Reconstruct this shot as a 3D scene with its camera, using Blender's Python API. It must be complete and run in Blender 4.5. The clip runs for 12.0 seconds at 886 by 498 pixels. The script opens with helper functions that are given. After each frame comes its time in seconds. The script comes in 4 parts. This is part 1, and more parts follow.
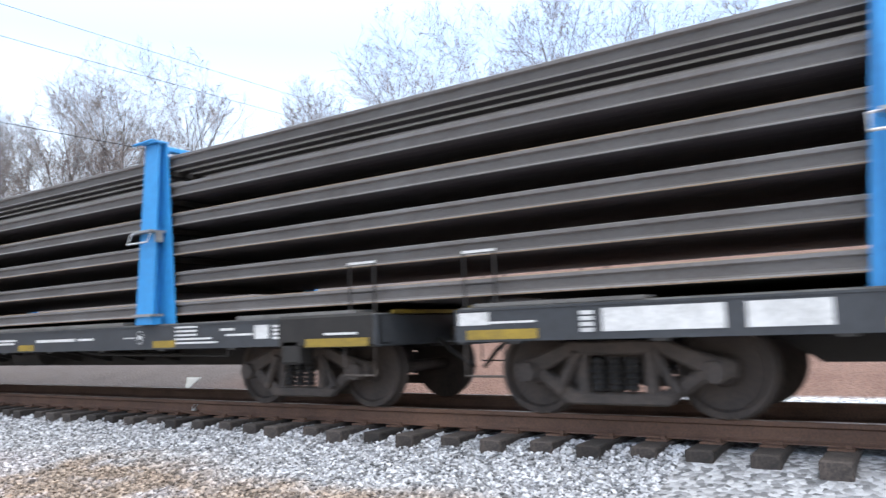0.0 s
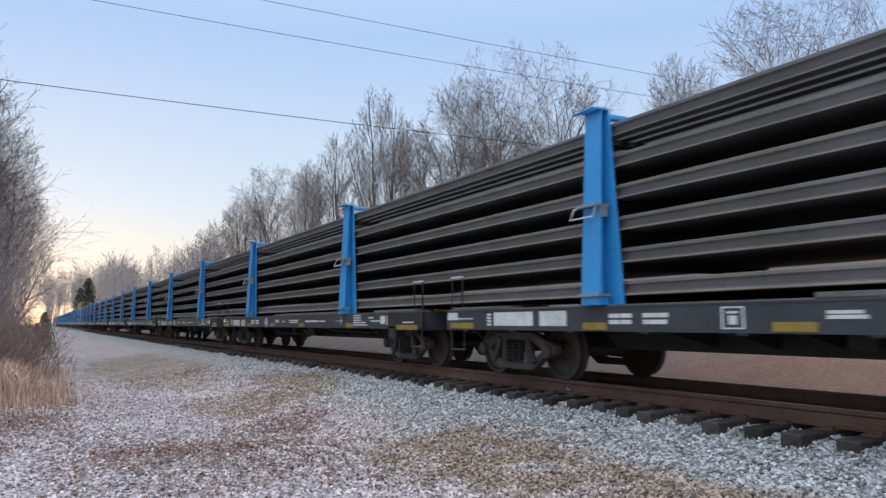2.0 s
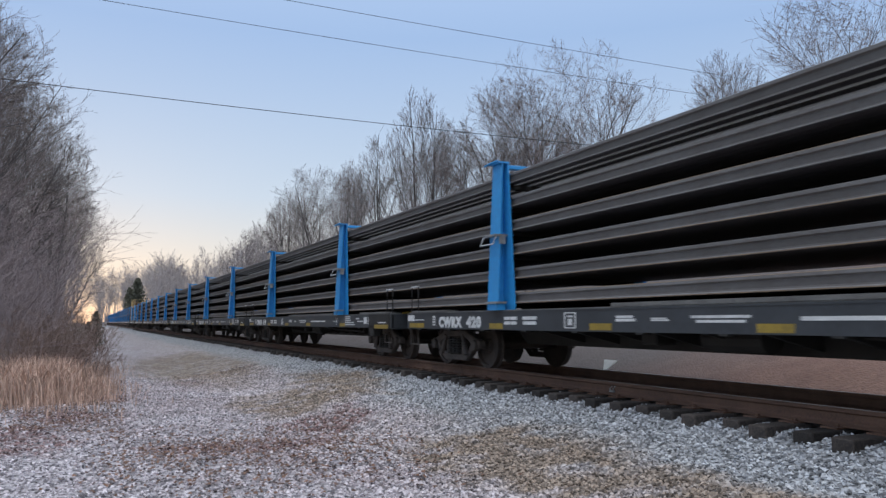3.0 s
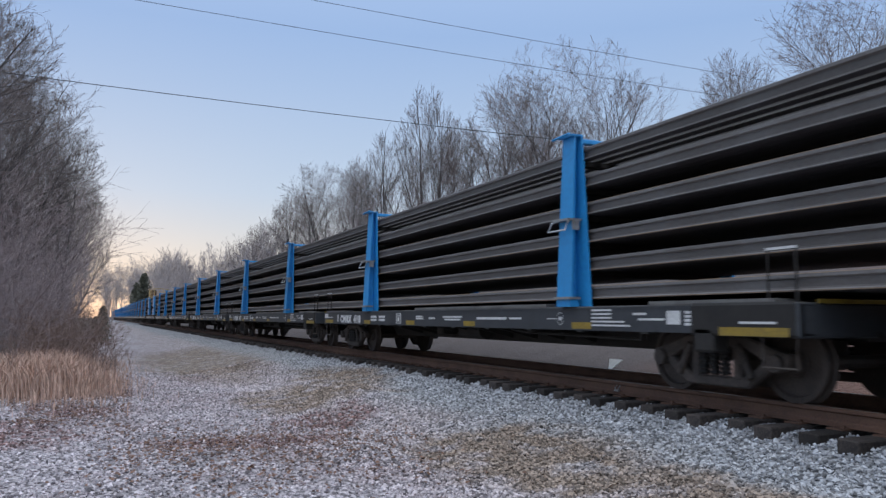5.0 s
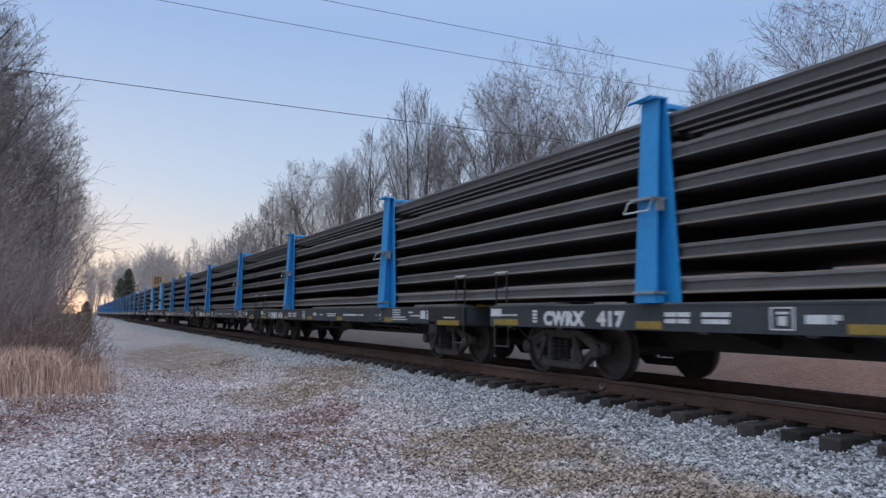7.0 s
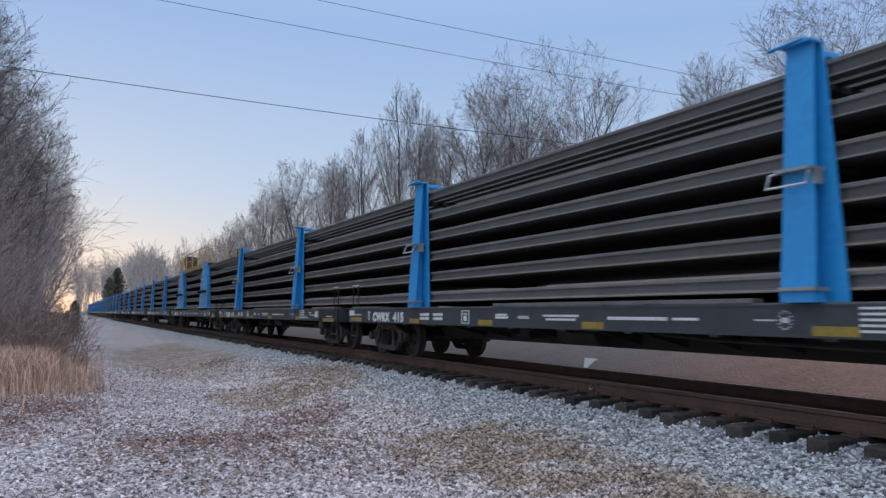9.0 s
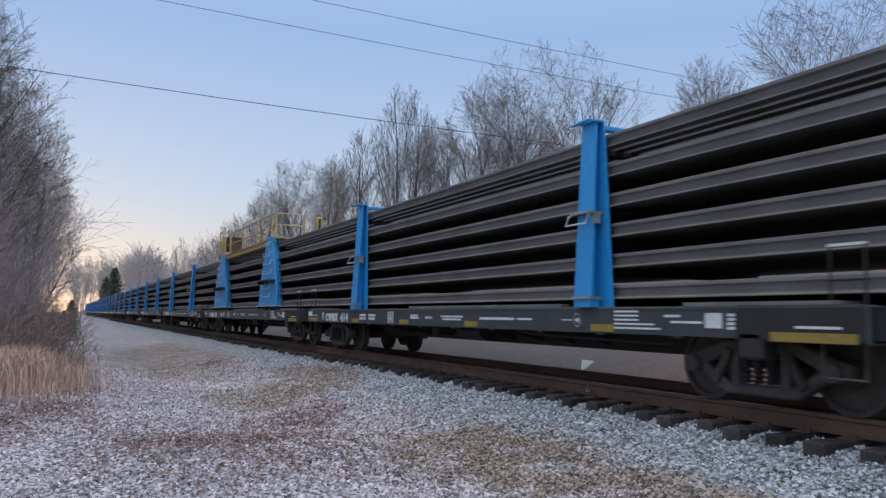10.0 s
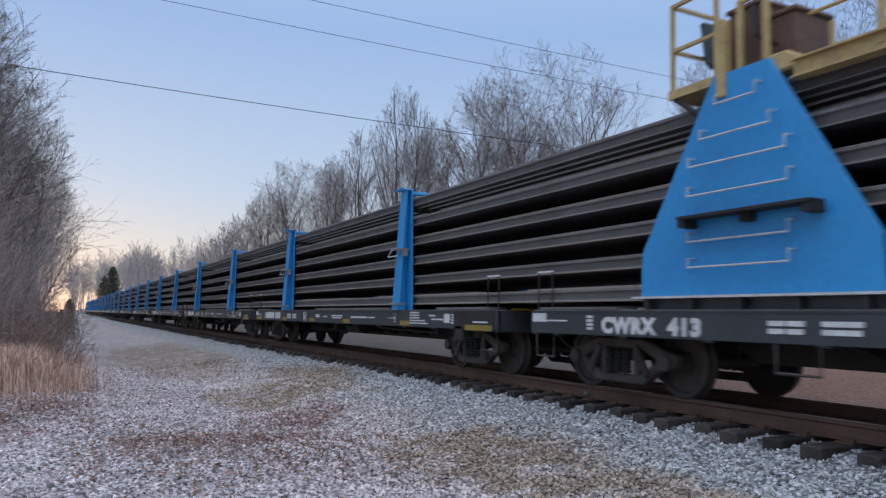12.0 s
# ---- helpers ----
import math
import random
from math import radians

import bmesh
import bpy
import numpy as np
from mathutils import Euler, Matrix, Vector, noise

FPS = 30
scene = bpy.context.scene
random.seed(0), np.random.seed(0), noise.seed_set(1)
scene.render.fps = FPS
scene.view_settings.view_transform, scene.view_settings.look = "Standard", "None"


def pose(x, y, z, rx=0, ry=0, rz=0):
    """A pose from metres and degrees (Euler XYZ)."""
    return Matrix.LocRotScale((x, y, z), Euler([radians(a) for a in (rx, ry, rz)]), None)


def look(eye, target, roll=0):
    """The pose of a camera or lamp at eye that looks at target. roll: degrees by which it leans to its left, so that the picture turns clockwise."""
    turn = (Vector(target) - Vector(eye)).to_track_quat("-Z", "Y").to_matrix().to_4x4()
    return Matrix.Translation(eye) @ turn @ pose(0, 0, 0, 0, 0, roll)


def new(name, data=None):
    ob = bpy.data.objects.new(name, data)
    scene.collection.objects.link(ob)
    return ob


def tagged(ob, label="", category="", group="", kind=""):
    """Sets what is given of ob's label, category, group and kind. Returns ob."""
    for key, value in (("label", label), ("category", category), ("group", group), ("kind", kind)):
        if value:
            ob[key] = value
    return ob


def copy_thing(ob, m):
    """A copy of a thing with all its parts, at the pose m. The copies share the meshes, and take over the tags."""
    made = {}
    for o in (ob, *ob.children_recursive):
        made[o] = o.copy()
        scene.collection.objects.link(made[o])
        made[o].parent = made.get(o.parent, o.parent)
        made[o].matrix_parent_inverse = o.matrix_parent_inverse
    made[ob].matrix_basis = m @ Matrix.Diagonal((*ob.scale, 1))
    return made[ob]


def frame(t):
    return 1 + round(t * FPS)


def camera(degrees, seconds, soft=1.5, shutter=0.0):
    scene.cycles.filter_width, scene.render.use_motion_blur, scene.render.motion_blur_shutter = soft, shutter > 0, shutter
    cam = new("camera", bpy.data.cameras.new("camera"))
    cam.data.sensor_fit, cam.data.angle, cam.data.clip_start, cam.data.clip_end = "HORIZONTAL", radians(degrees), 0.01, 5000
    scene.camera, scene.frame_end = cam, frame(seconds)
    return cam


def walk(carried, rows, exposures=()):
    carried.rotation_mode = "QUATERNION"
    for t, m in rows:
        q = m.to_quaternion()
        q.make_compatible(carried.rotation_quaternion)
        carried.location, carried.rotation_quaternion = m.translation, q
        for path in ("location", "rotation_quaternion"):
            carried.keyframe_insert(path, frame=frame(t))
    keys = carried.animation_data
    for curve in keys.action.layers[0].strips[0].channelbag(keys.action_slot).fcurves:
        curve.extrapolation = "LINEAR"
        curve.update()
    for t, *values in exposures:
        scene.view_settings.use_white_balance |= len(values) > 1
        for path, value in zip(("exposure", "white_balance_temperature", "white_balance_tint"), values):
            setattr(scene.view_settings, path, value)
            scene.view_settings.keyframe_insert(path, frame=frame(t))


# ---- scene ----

# World: x across the track, y along it (the train comes from +y), z up; z = 0 is the top of the running rails.
EYE = (0.0, 0.0, 0.87)
TRACK_X = 7.57            # centre line of the track
STAND = 8.73              # spacing of the rail racks
CAR = 2 * STAND           # coupled length of a flat car

cam = camera(61.04, 12.0, soft=1.4, shutter=0.13)
# seconds, yaw, pitch, roll in degrees: a camera held by hand that pans and then stays
PATH = [(0.0, -56.02, 5.98, -2.1), (0.5, -44.61, 5.94, -1.7), (1.0, -36.67, 5.66, -1.0), (1.5, -31.45, 5.49, -0.66),
        (2.0, -28.25, 5.46, -0.45), (2.5, -26.22, 5.52, -0.3), (3.0, -25.11, 5.5, -0.21), (5.0, -24.65, 5.32, 0.3),
        (5.5, -24.91, 5.29, 0.4), (6.0, -25.24, 5.25, 0.5), (6.5, -25.46, 5.18, 0.46), (7.0, -25.68, 5.12, 0.54),
        (9.0, -26.38, 5.18, 0.79), (9.5, -26.52, 5.24, 0.89), (10.0, -26.55, 5.29, 1.04), (10.5, -26.51, 5.31, 1.17),
        (11.0, -26.49, 5.32, 1.33), (11.5, -26.52, 5.35, 1.4), (12.0, -26.66, 5.39, 1.42)]


def aim(yaw, pitch, roll):
    y, p = radians(yaw), radians(pitch)
    way = Vector((-math.sin(y) * math.cos(p), math.cos(y) * math.cos(p), math.sin(p)))
    return look(EYE, Vector(EYE) + way, roll)


EXPOSURES = [(0.0, 1.88, 6500, 12), (0.5, 1.72, 6500, 12), (1.0, 1.45, 6650, 13), (1.5, 1.1, 6450, 11), (2.5, 0.72, 6200, 11), (5.0, 0.52, 5950, 12), (12.0, 0.52, 5850, 12)]
walk(cam, [(t, aim(*a)) for t, *a in PATH], EXPOSURES)

# ---- sky and light ----
world = bpy.data.worlds.new("world")
scene.world = world
world.use_nodes = True
wn, wl = world.node_tree.nodes, world.node_tree.links
sky = wn.new("ShaderNodeTexSky")
sky.sky_type, sky.sun_disc = "NISHITA", False
sky.sun_elevation, sky.sun_rotation = radians(2.5), radians(-3)
sky.air_density, sky.dust_density, sky.ozone_density = 1.0, 0.6, 1.5
# a thin veil of high cloud over the clear sky: cream at the horizon, pale blue above, brighter towards the zenith
co, sp = wn.new("ShaderNodeTexCoord"), wn.new("ShaderNodeSeparateXYZ")
wl.new(co.outputs["Generated"], sp.inputs[0])
veil = wn.new("ShaderNodeValToRGB")
veil.color_ramp.elements[0].position, veil.color_ramp.elements[0].color = 0.0, (0.80, 0.72, 0.58, 1)
veil.color_ramp.elements[1].position, veil.color_ramp.elements[1].color = 1.0, (0.88, 1.0, 1.0, 1)
for at, c in ((0.06, (0.74, 0.71, 0.64)), (0.16, (0.565, 0.66, 0.755)), (0.36, (0.375, 0.515, 0.745)), (0.6, (0.57, 0.70, 0.91))):
    e = veil.color_ramp.elements.new(at)
    e.color = (*c, 1)
wl.new(sp.outputs["Z"], veil.inputs[0])
grade = wn.new("ShaderNodeVectorMath")
grade.operation = "SCALE"
grade.inputs["Scale"].default_value = 4.6
wl.new(veil.outputs[0], grade.inputs[0])
blend = wn.new("ShaderNodeMix")
blend.data_type, blend.inputs["Factor"].default_value = "RGBA", 0.92
ends = [k for k in blend.inputs if k.type == "RGBA"]
wl.new(sky.outputs[0], ends[0])
wl.new(grade.outputs[0], ends[1])
wl.new([k for k in blend.outputs if k.type == "RGBA"][0], wn["Background"].inputs[0])
wn["Background"].inputs[1].default_value = 0.15
sun = new("sun", bpy.data.lights.new("sun", "SUN"))
sun.data.energy, sun.data.angle, sun.data.color = 0.9, radians(60), (1.0, 0.93, 0.86)
sun.matrix_world = look((-5, -7, 20), (0, 0, 0))


# ---- materials ----
def material(name, colour, rough=0.8, metal=0.0, dark=None, scale=6.0, fine=60.0, bump=0.2, island=0.0, mid=0.5, each=0.0, dist=0.01):
    """Two scales of noise mix colour and dark; island and each vary brightness piece by piece."""
    m = bpy.data.materials.new(name)
    m.use_nodes = True
    n, l = m.node_tree.nodes, m.node_tree.links
    bs = n["Principled BSDF"]
    bs.inputs["Metallic"].default_value = metal
    co = n.new("ShaderNodeTexCoord")
    big, small = n.new("ShaderNodeTexNoise"), n.new("ShaderNodeTexNoise")
    big.inputs["Scale"].default_value, small.inputs["Scale"].default_value = scale, fine
    big.inputs["Detail"].default_value = small.inputs["Detail"].default_value = 5
    for t in (big, small):
        l.new(co.outputs["Object"], t.inputs["Vector"])
    add = n.new("ShaderNodeMath")
    add.operation = "ADD"
    half = n.new("ShaderNodeMath")
    half.operation = "MULTIPLY"
    half.inputs[1].default_value = 0.5
    l.new(big.outputs[0], add.inputs[0])
    l.new(small.outputs[0], add.inputs[1])
    l.new(add.outputs[0], half.inputs[0])
    ramp = n.new("ShaderNodeValToRGB")
    ramp.color_ramp.elements[0].position, ramp.color_ramp.elements[1].position = mid - 0.14, mid + 0.14
    d = dark or tuple(0.6 * c for c in colour)
    ramp.color_ramp.elements[0].color, ramp.color_ramp.elements[1].color = (*d, 1), (*colour, 1)
    l.new(half.outputs[0], ramp.inputs[0])
    last = ramp.outputs[0]
    for amount, node, socket in ((island, "ShaderNodeNewGeometry", "Random Per Island"), (each, "ShaderNodeObjectInfo", "Random")):
        if amount:
            r = n.new(node)
            mr = n.new("ShaderNodeMapRange")
            mr.inputs["To Min"].default_value, mr.inputs["To Max"].default_value = 1 - amount, 1 + amount
            l.new(r.outputs[socket], mr.inputs["Value"])
            hsv = n.new("ShaderNodeHueSaturation")
            l.new(mr.outputs[0], hsv.inputs["Value"])
            l.new(last, hsv.inputs["Color"])
            last = hsv.outputs[0]
    l.new(last, bs.inputs["Base Color"])
    rr = n.new("ShaderNodeMapRange")
    rr.inputs["To Min"].default_value, rr.inputs["To Max"].default_value = max(0.05, rough - 0.12), min(1, rough + 0.12)
    l.new(small.outputs[0], rr.inputs["Value"])
    l.new(rr.outputs[0], bs.inputs["Roughness"])
    if bump:
        b = n.new("ShaderNodeBump")
        b.inputs["Strength"].default_value, b.inputs["Distance"].default_value = bump, dist
        l.new(small.outputs[0], b.inputs["Height"])
        l.new(b.outputs[0], bs.inputs["Normal"])
    return m


def ground_material(name, island=0.0, bump=0.6):
    """Grey crushed stone, with tan weathered stone along the foot of the ballast, soil and leaf litter in patches."""
    m = bpy.data.materials.new(name)
    m.use_nodes = True
    n, l = m.node_tree.nodes, m.node_tree.links
    bs = n["Principled BSDF"]
    bs.inputs["Roughness"].default_value = 0.9
    geo = n.new("ShaderNodeNewGeometry")
    sep = n.new("ShaderNodeSeparateXYZ")
    l.new(geo.outputs["Position"], sep.inputs[0])

    def noise_at(scale, detail=4):
        t = n.new("ShaderNodeTexNoise")
        t.inputs["Scale"].default_value, t.inputs["Detail"].default_value = scale, detail
        l.new(geo.outputs["Position"], t.inputs["Vector"])
        return t.outputs[0]

    def math_node(op, a, b, clamp=False):
        k = n.new("ShaderNodeMath")
        k.operation, k.use_clamp = op, clamp
        for i, v in enumerate((a, b)):
            if isinstance(v, (int, float)):
                k.inputs[i].default_value = v
            else:
                l.new(v, k.inputs[i])
        return k.outputs[0]

    def mix(fac, a, b):
        k = n.new("ShaderNodeMix")
        k.data_type = "RGBA"
        l.new(fac, k.inputs["Factor"])
        for s, v in (("A", a), ("B", b)):
            sock = [i for i in k.inputs if i.name == s and i.type == "RGBA"][0]
            if isinstance(v, tuple):
                sock.default_value = (*v, 1)
            else:
                l.new(v, sock)
        return [o for o in k.outputs if o.type == "RGBA"][0]

    wob = math_node("MULTIPLY", math_node("SUBTRACT", noise_at(0.35), 0.5), 2.4)
    x = math_node("ADD", sep.outputs["X"], wob)
    # tan band between the grey ballast slope and the grey lane
    band = math_node("SUBTRACT", 1.0, math_node("MULTIPLY", math_node("ABSOLUTE", math_node("SUBTRACT", x, 4.15), 0), 0.62), True)
    tan_fac = math_node("MULTIPLY", band, math_node("MULTIPLY", math_node("SUBTRACT", noise_at(0.9), 0.20), 4.0, True), True)
    tan_fac = math_node("MULTIPLY", math_node("MULTIPLY", tan_fac, 1.5, True), math_node("MULTIPLY", math_node("SUBTRACT", noise_at(2.6), 0.30), 4.0, True))
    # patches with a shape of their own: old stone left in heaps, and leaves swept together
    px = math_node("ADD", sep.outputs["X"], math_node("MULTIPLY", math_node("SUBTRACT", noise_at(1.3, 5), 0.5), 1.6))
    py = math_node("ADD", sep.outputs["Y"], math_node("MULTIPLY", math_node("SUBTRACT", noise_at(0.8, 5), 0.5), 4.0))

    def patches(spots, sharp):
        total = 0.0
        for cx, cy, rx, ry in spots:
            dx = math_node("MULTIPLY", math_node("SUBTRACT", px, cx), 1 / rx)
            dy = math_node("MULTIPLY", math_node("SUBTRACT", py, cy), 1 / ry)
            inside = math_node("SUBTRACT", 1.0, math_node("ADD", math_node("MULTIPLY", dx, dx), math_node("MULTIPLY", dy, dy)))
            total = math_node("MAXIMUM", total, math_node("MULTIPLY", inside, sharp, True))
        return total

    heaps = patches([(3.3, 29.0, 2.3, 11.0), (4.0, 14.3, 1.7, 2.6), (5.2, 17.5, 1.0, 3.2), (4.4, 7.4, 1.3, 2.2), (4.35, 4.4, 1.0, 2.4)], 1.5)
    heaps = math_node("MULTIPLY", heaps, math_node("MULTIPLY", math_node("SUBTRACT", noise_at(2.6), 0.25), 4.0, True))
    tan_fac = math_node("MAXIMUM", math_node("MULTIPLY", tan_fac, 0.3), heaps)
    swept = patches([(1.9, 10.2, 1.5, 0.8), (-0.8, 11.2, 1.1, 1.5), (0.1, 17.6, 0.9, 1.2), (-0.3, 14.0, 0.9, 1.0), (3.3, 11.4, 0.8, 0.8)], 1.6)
    lane = mix(noise_at(2.0), (0.385, 0.345, 0.357), (0.575, 0.52, 0.538))
    fresh = mix(noise_at(2.0), (0.29, 0.295, 0.308), (0.45, 0.455, 0.475))
    grey = mix(math_node("SUBTRACT", x, 4.2, True), lane, fresh)
    warm = mix(noise_at(3.0), (0.18, 0.136, 0.106), (0.37, 0.30, 0.245))
    col = mix(tan_fac, grey, warm)
    # patches of soil and red-brown leaf litter
    litter = math_node("MULTIPLY", math_node("SUBTRACT", noise_at(0.55, 6), 0.42), 5.0, True)
    low = math_node("MULTIPLY", math_node("SUBTRACT", 3.9, x), 0.8, True)
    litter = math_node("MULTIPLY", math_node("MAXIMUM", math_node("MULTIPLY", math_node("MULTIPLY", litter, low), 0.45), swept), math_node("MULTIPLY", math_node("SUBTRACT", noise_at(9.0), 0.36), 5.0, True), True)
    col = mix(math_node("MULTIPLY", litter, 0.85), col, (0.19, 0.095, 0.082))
    # forest floor to the left of the lane and far ahead
    edge = math_node("ADD", math_node("MULTIPLY", x, -0.9), math_node("MULTIPLY", sep.outputs["Y"], 0.012))
    col = mix(math_node("SUBTRACT", edge, 1.6, True), col, (0.10, 0.075, 0.05))
    # far side: soil bank
    shift = math_node("MULTIPLY", math_node("MULTIPLY", math_node("SUBTRACT", 8.5, sep.outputs["Y"]), 0.286, True), 2.4)
    far = math_node("MULTIPLY", math_node("SUBTRACT", math_node("SUBTRACT", sep.outputs["X"], shift), 9.45), 5.0, True)
    pale = math_node("MULTIPLY", shift, math_node("MULTIPLY", math_node("SUBTRACT", sep.outputs["X"], 9.2), 5.0, True), True)
    col = mix(pale, col, mix(noise_at(2.5), (0.58, 0.60, 0.63), (0.76, 0.78, 0.81)))
    clay = math_node("MULTIPLY", math_node("SUBTRACT", math_node("ADD", 13.0, math_node("MULTIPLY", wob, 1.2)), sep.outputs["Y"]), 0.25, True)
    soil = mix(clay, mix(noise_at(1.4), (0.085, 0.068, 0.064), (0.14, 0.115, 0.108)), mix(noise_at(1.7), (0.13, 0.066, 0.05), (0.24, 0.145, 0.112)))
    if island:
        mr = n.new("ShaderNodeMapRange")
        mr.inputs["To Min"].default_value, mr.inputs["To Max"].default_value = 1 - island, 1 + island
        l.new(geo.outputs["Random Per Island"], mr.inputs["Value"])
        hsv = n.new("ShaderNodeHueSaturation")
        l.new(mr.outputs[0], hsv.inputs["Value"])
        l.new(col, hsv.inputs["Color"])
        col = hsv.outputs[0]
    else:
        vor = n.new("ShaderNodeTexVoronoi")
        vor.inputs["Scale"].default_value = 22.0
        l.new(geo.outputs["Position"], vor.inputs["Vector"])
        mr = n.new("ShaderNodeMapRange")
        mr.inputs["To Min"].default_value, mr.inputs["To Max"].default_value = 0.26, 1.32
        sepc = n.new("ShaderNodeSeparateColor")
        l.new(vor.outputs["Color"], sepc.inputs[0])
        l.new(sepc.outputs[0], mr.inputs["Value"])
        hsv = n.new("ShaderNodeHueSaturation")
        l.new(mr.outputs[0], hsv.inputs["Value"])
        l.new(col, hsv.inputs["Color"])
        clods = n.new("ShaderNodeHueSaturation")
        l.new(math_node("ADD", 0.6, math_node("MULTIPLY", noise_at(14.0, 6), 0.8)), clods.inputs["Value"])
        l.new(soil, clods.inputs["Color"])
        col = mix(far, hsv.outputs[0], clods.outputs[0])
        b = n.new("ShaderNodeBump")
        b.inputs["Strength"].default_value, b.inputs["Distance"].default_value = bump, 0.04
        b.invert = True
        l.new(vor.outputs["Distance"], b.inputs["Height"])
        l.new(b.outputs[0], bs.inputs["Normal"])
    l.new(col, bs.inputs["Base Color"])
    return m


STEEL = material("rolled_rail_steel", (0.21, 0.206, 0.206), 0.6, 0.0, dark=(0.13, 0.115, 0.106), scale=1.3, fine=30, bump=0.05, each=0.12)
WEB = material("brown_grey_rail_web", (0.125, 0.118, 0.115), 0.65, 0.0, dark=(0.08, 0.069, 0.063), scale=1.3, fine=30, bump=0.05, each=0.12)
# SCALE paints the shade between the tiers onto the undersides of the rails' feet
SCALE = material("blue_black_foot_shade", (0.085, 0.08, 0.088), 0.75, 0.0, dark=(0.05, 0.046, 0.05), scale=1.3, fine=30, bump=0.05, each=0.12)
RUST = material("rusty_running_rail", (0.16, 0.088, 0.058), 0.8, 0.0, dark=(0.08, 0.045, 0.032), scale=3, fine=50)
RUNNING = material("worn_rail_head", (0.42, 0.40, 0.38), 0.35, 0.8, dark=(0.2, 0.15, 0.12), scale=2, fine=40, bump=0.05)
BLUE = material("blue_rack_paint", (0.04, 0.31, 0.68), 0.45, 0.0, dark=(0.031, 0.245, 0.57), scale=1.2, fine=14, bump=0.05, each=0.06)
BLACK = material("faded_black_car_paint", (0.050, 0.055, 0.062), 0.55, 0.0, dark=(0.030, 0.033, 0.038), scale=1.5, fine=18, bump=0.08)
UNDER = material("sooty_underframe", (0.03, 0.027, 0.025), 0.8, 0.0, dark=(0.014, 0.013, 0.012), scale=3, fine=25)
TRUCK = material("dusty_cast_truck", (0.105, 0.084, 0.072), 0.85, 0.0, dark=(0.042, 0.036, 0.033), scale=3, fine=25)
WHEEL = material("brown_wheel_steel", (0.085, 0.066, 0.056), 0.7, 0.15, dark=(0.038, 0.031, 0.028), scale=4, fine=30)
GREY = material("galvanised_grating", (0.42, 0.43, 0.43), 0.5, 0.5, dark=(0.26, 0.26, 0.26), scale=6, fine=60)
GALV = material("bright_galvanised_rod", (0.66, 0.67, 0.67), 0.45, 0.1, dark=(0.45, 0.45, 0.45), scale=6, fine=60)
DECK = material("weathered_deck_plate", (0.20, 0.195, 0.185), 0.75, 0.1, dark=(0.10, 0.095, 0.09), scale=2, fine=30)
WHITE = material("white_stencil_paint", (0.75, 0.75, 0.74), 0.7, 0.0, dark=(0.5, 0.5, 0.49), scale=5, fine=30, bump=0)
YELLOW = material("yellow_reflective_strip", (0.36, 0.245, 0.03), 0.5, 0.0, dark=(0.20, 0.14, 0.03), scale=5, fine=30, bump=0)
SAFETY = material("safety_yellow_paint", (0.56, 0.41, 0.16), 0.65, 0.0, dark=(0.36, 0.25, 0.12), scale=4, fine=25, bump=0.05)
MACHINE = material("brown_machine_housing", (0.17, 0.092, 0.062), 0.7, 0.0, dark=(0.085, 0.05, 0.038), scale=4, fine=25)
SEAT = material("dark_green_seat", (0.03, 0.05, 0.05), 0.6, 0.0, scale=6, fine=40)
TIE = material("creosoted_tie", (0.075, 0.06, 0.052), 0.9, 0.0, dark=(0.022, 0.019, 0.018), scale=5, fine=40, bump=0.5, each=0.5)
BARK = material("grey_bark", (0.13, 0.118, 0.11), 0.95, 0.0, dark=(0.06, 0.053, 0.052), scale=3, fine=25, bump=0.4, each=0.2)
TWIG = material("bare_twigs", (0.235, 0.195, 0.183), 0.95, 0.0, dark=(0.145, 0.118, 0.112), scale=2, fine=12, bump=0, each=0.2)
PINE = material("evergreen_needles", (0.12, 0.12, 0.088), 0.9, 0.0, dark=(0.08, 0.083, 0.06), scale=2, fine=12, bump=0)
# twig colour paled so that distance haze is painted into the background woods
HAZY = material("haze_paled_twigs", (0.50, 0.44, 0.42), 0.95, 0.0, dark=(0.36, 0.315, 0.30), scale=0.6, fine=4, bump=0)
BRUSH = material("mauve_grey_brush", (0.33, 0.265, 0.262), 0.95, 0.0, dark=(0.24, 0.19, 0.187), scale=2, fine=12, bump=0)
DRYGRASS = material("dry_tan_grass", (0.66, 0.455, 0.355), 0.95, 0.0, dark=(0.46, 0.315, 0.245), scale=2, fine=12, bump=0, island=0.4)
LITTER = material("brown_leaves", (0.22, 0.12, 0.08), 0.9, 0.0, dark=(0.12, 0.07, 0.05), scale=4, fine=12, bump=0, island=0.4)
CABLE = material("black_cable", (0.02, 0.02, 0.022), 0.6, 0.0)
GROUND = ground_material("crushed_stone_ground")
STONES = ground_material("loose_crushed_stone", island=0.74)


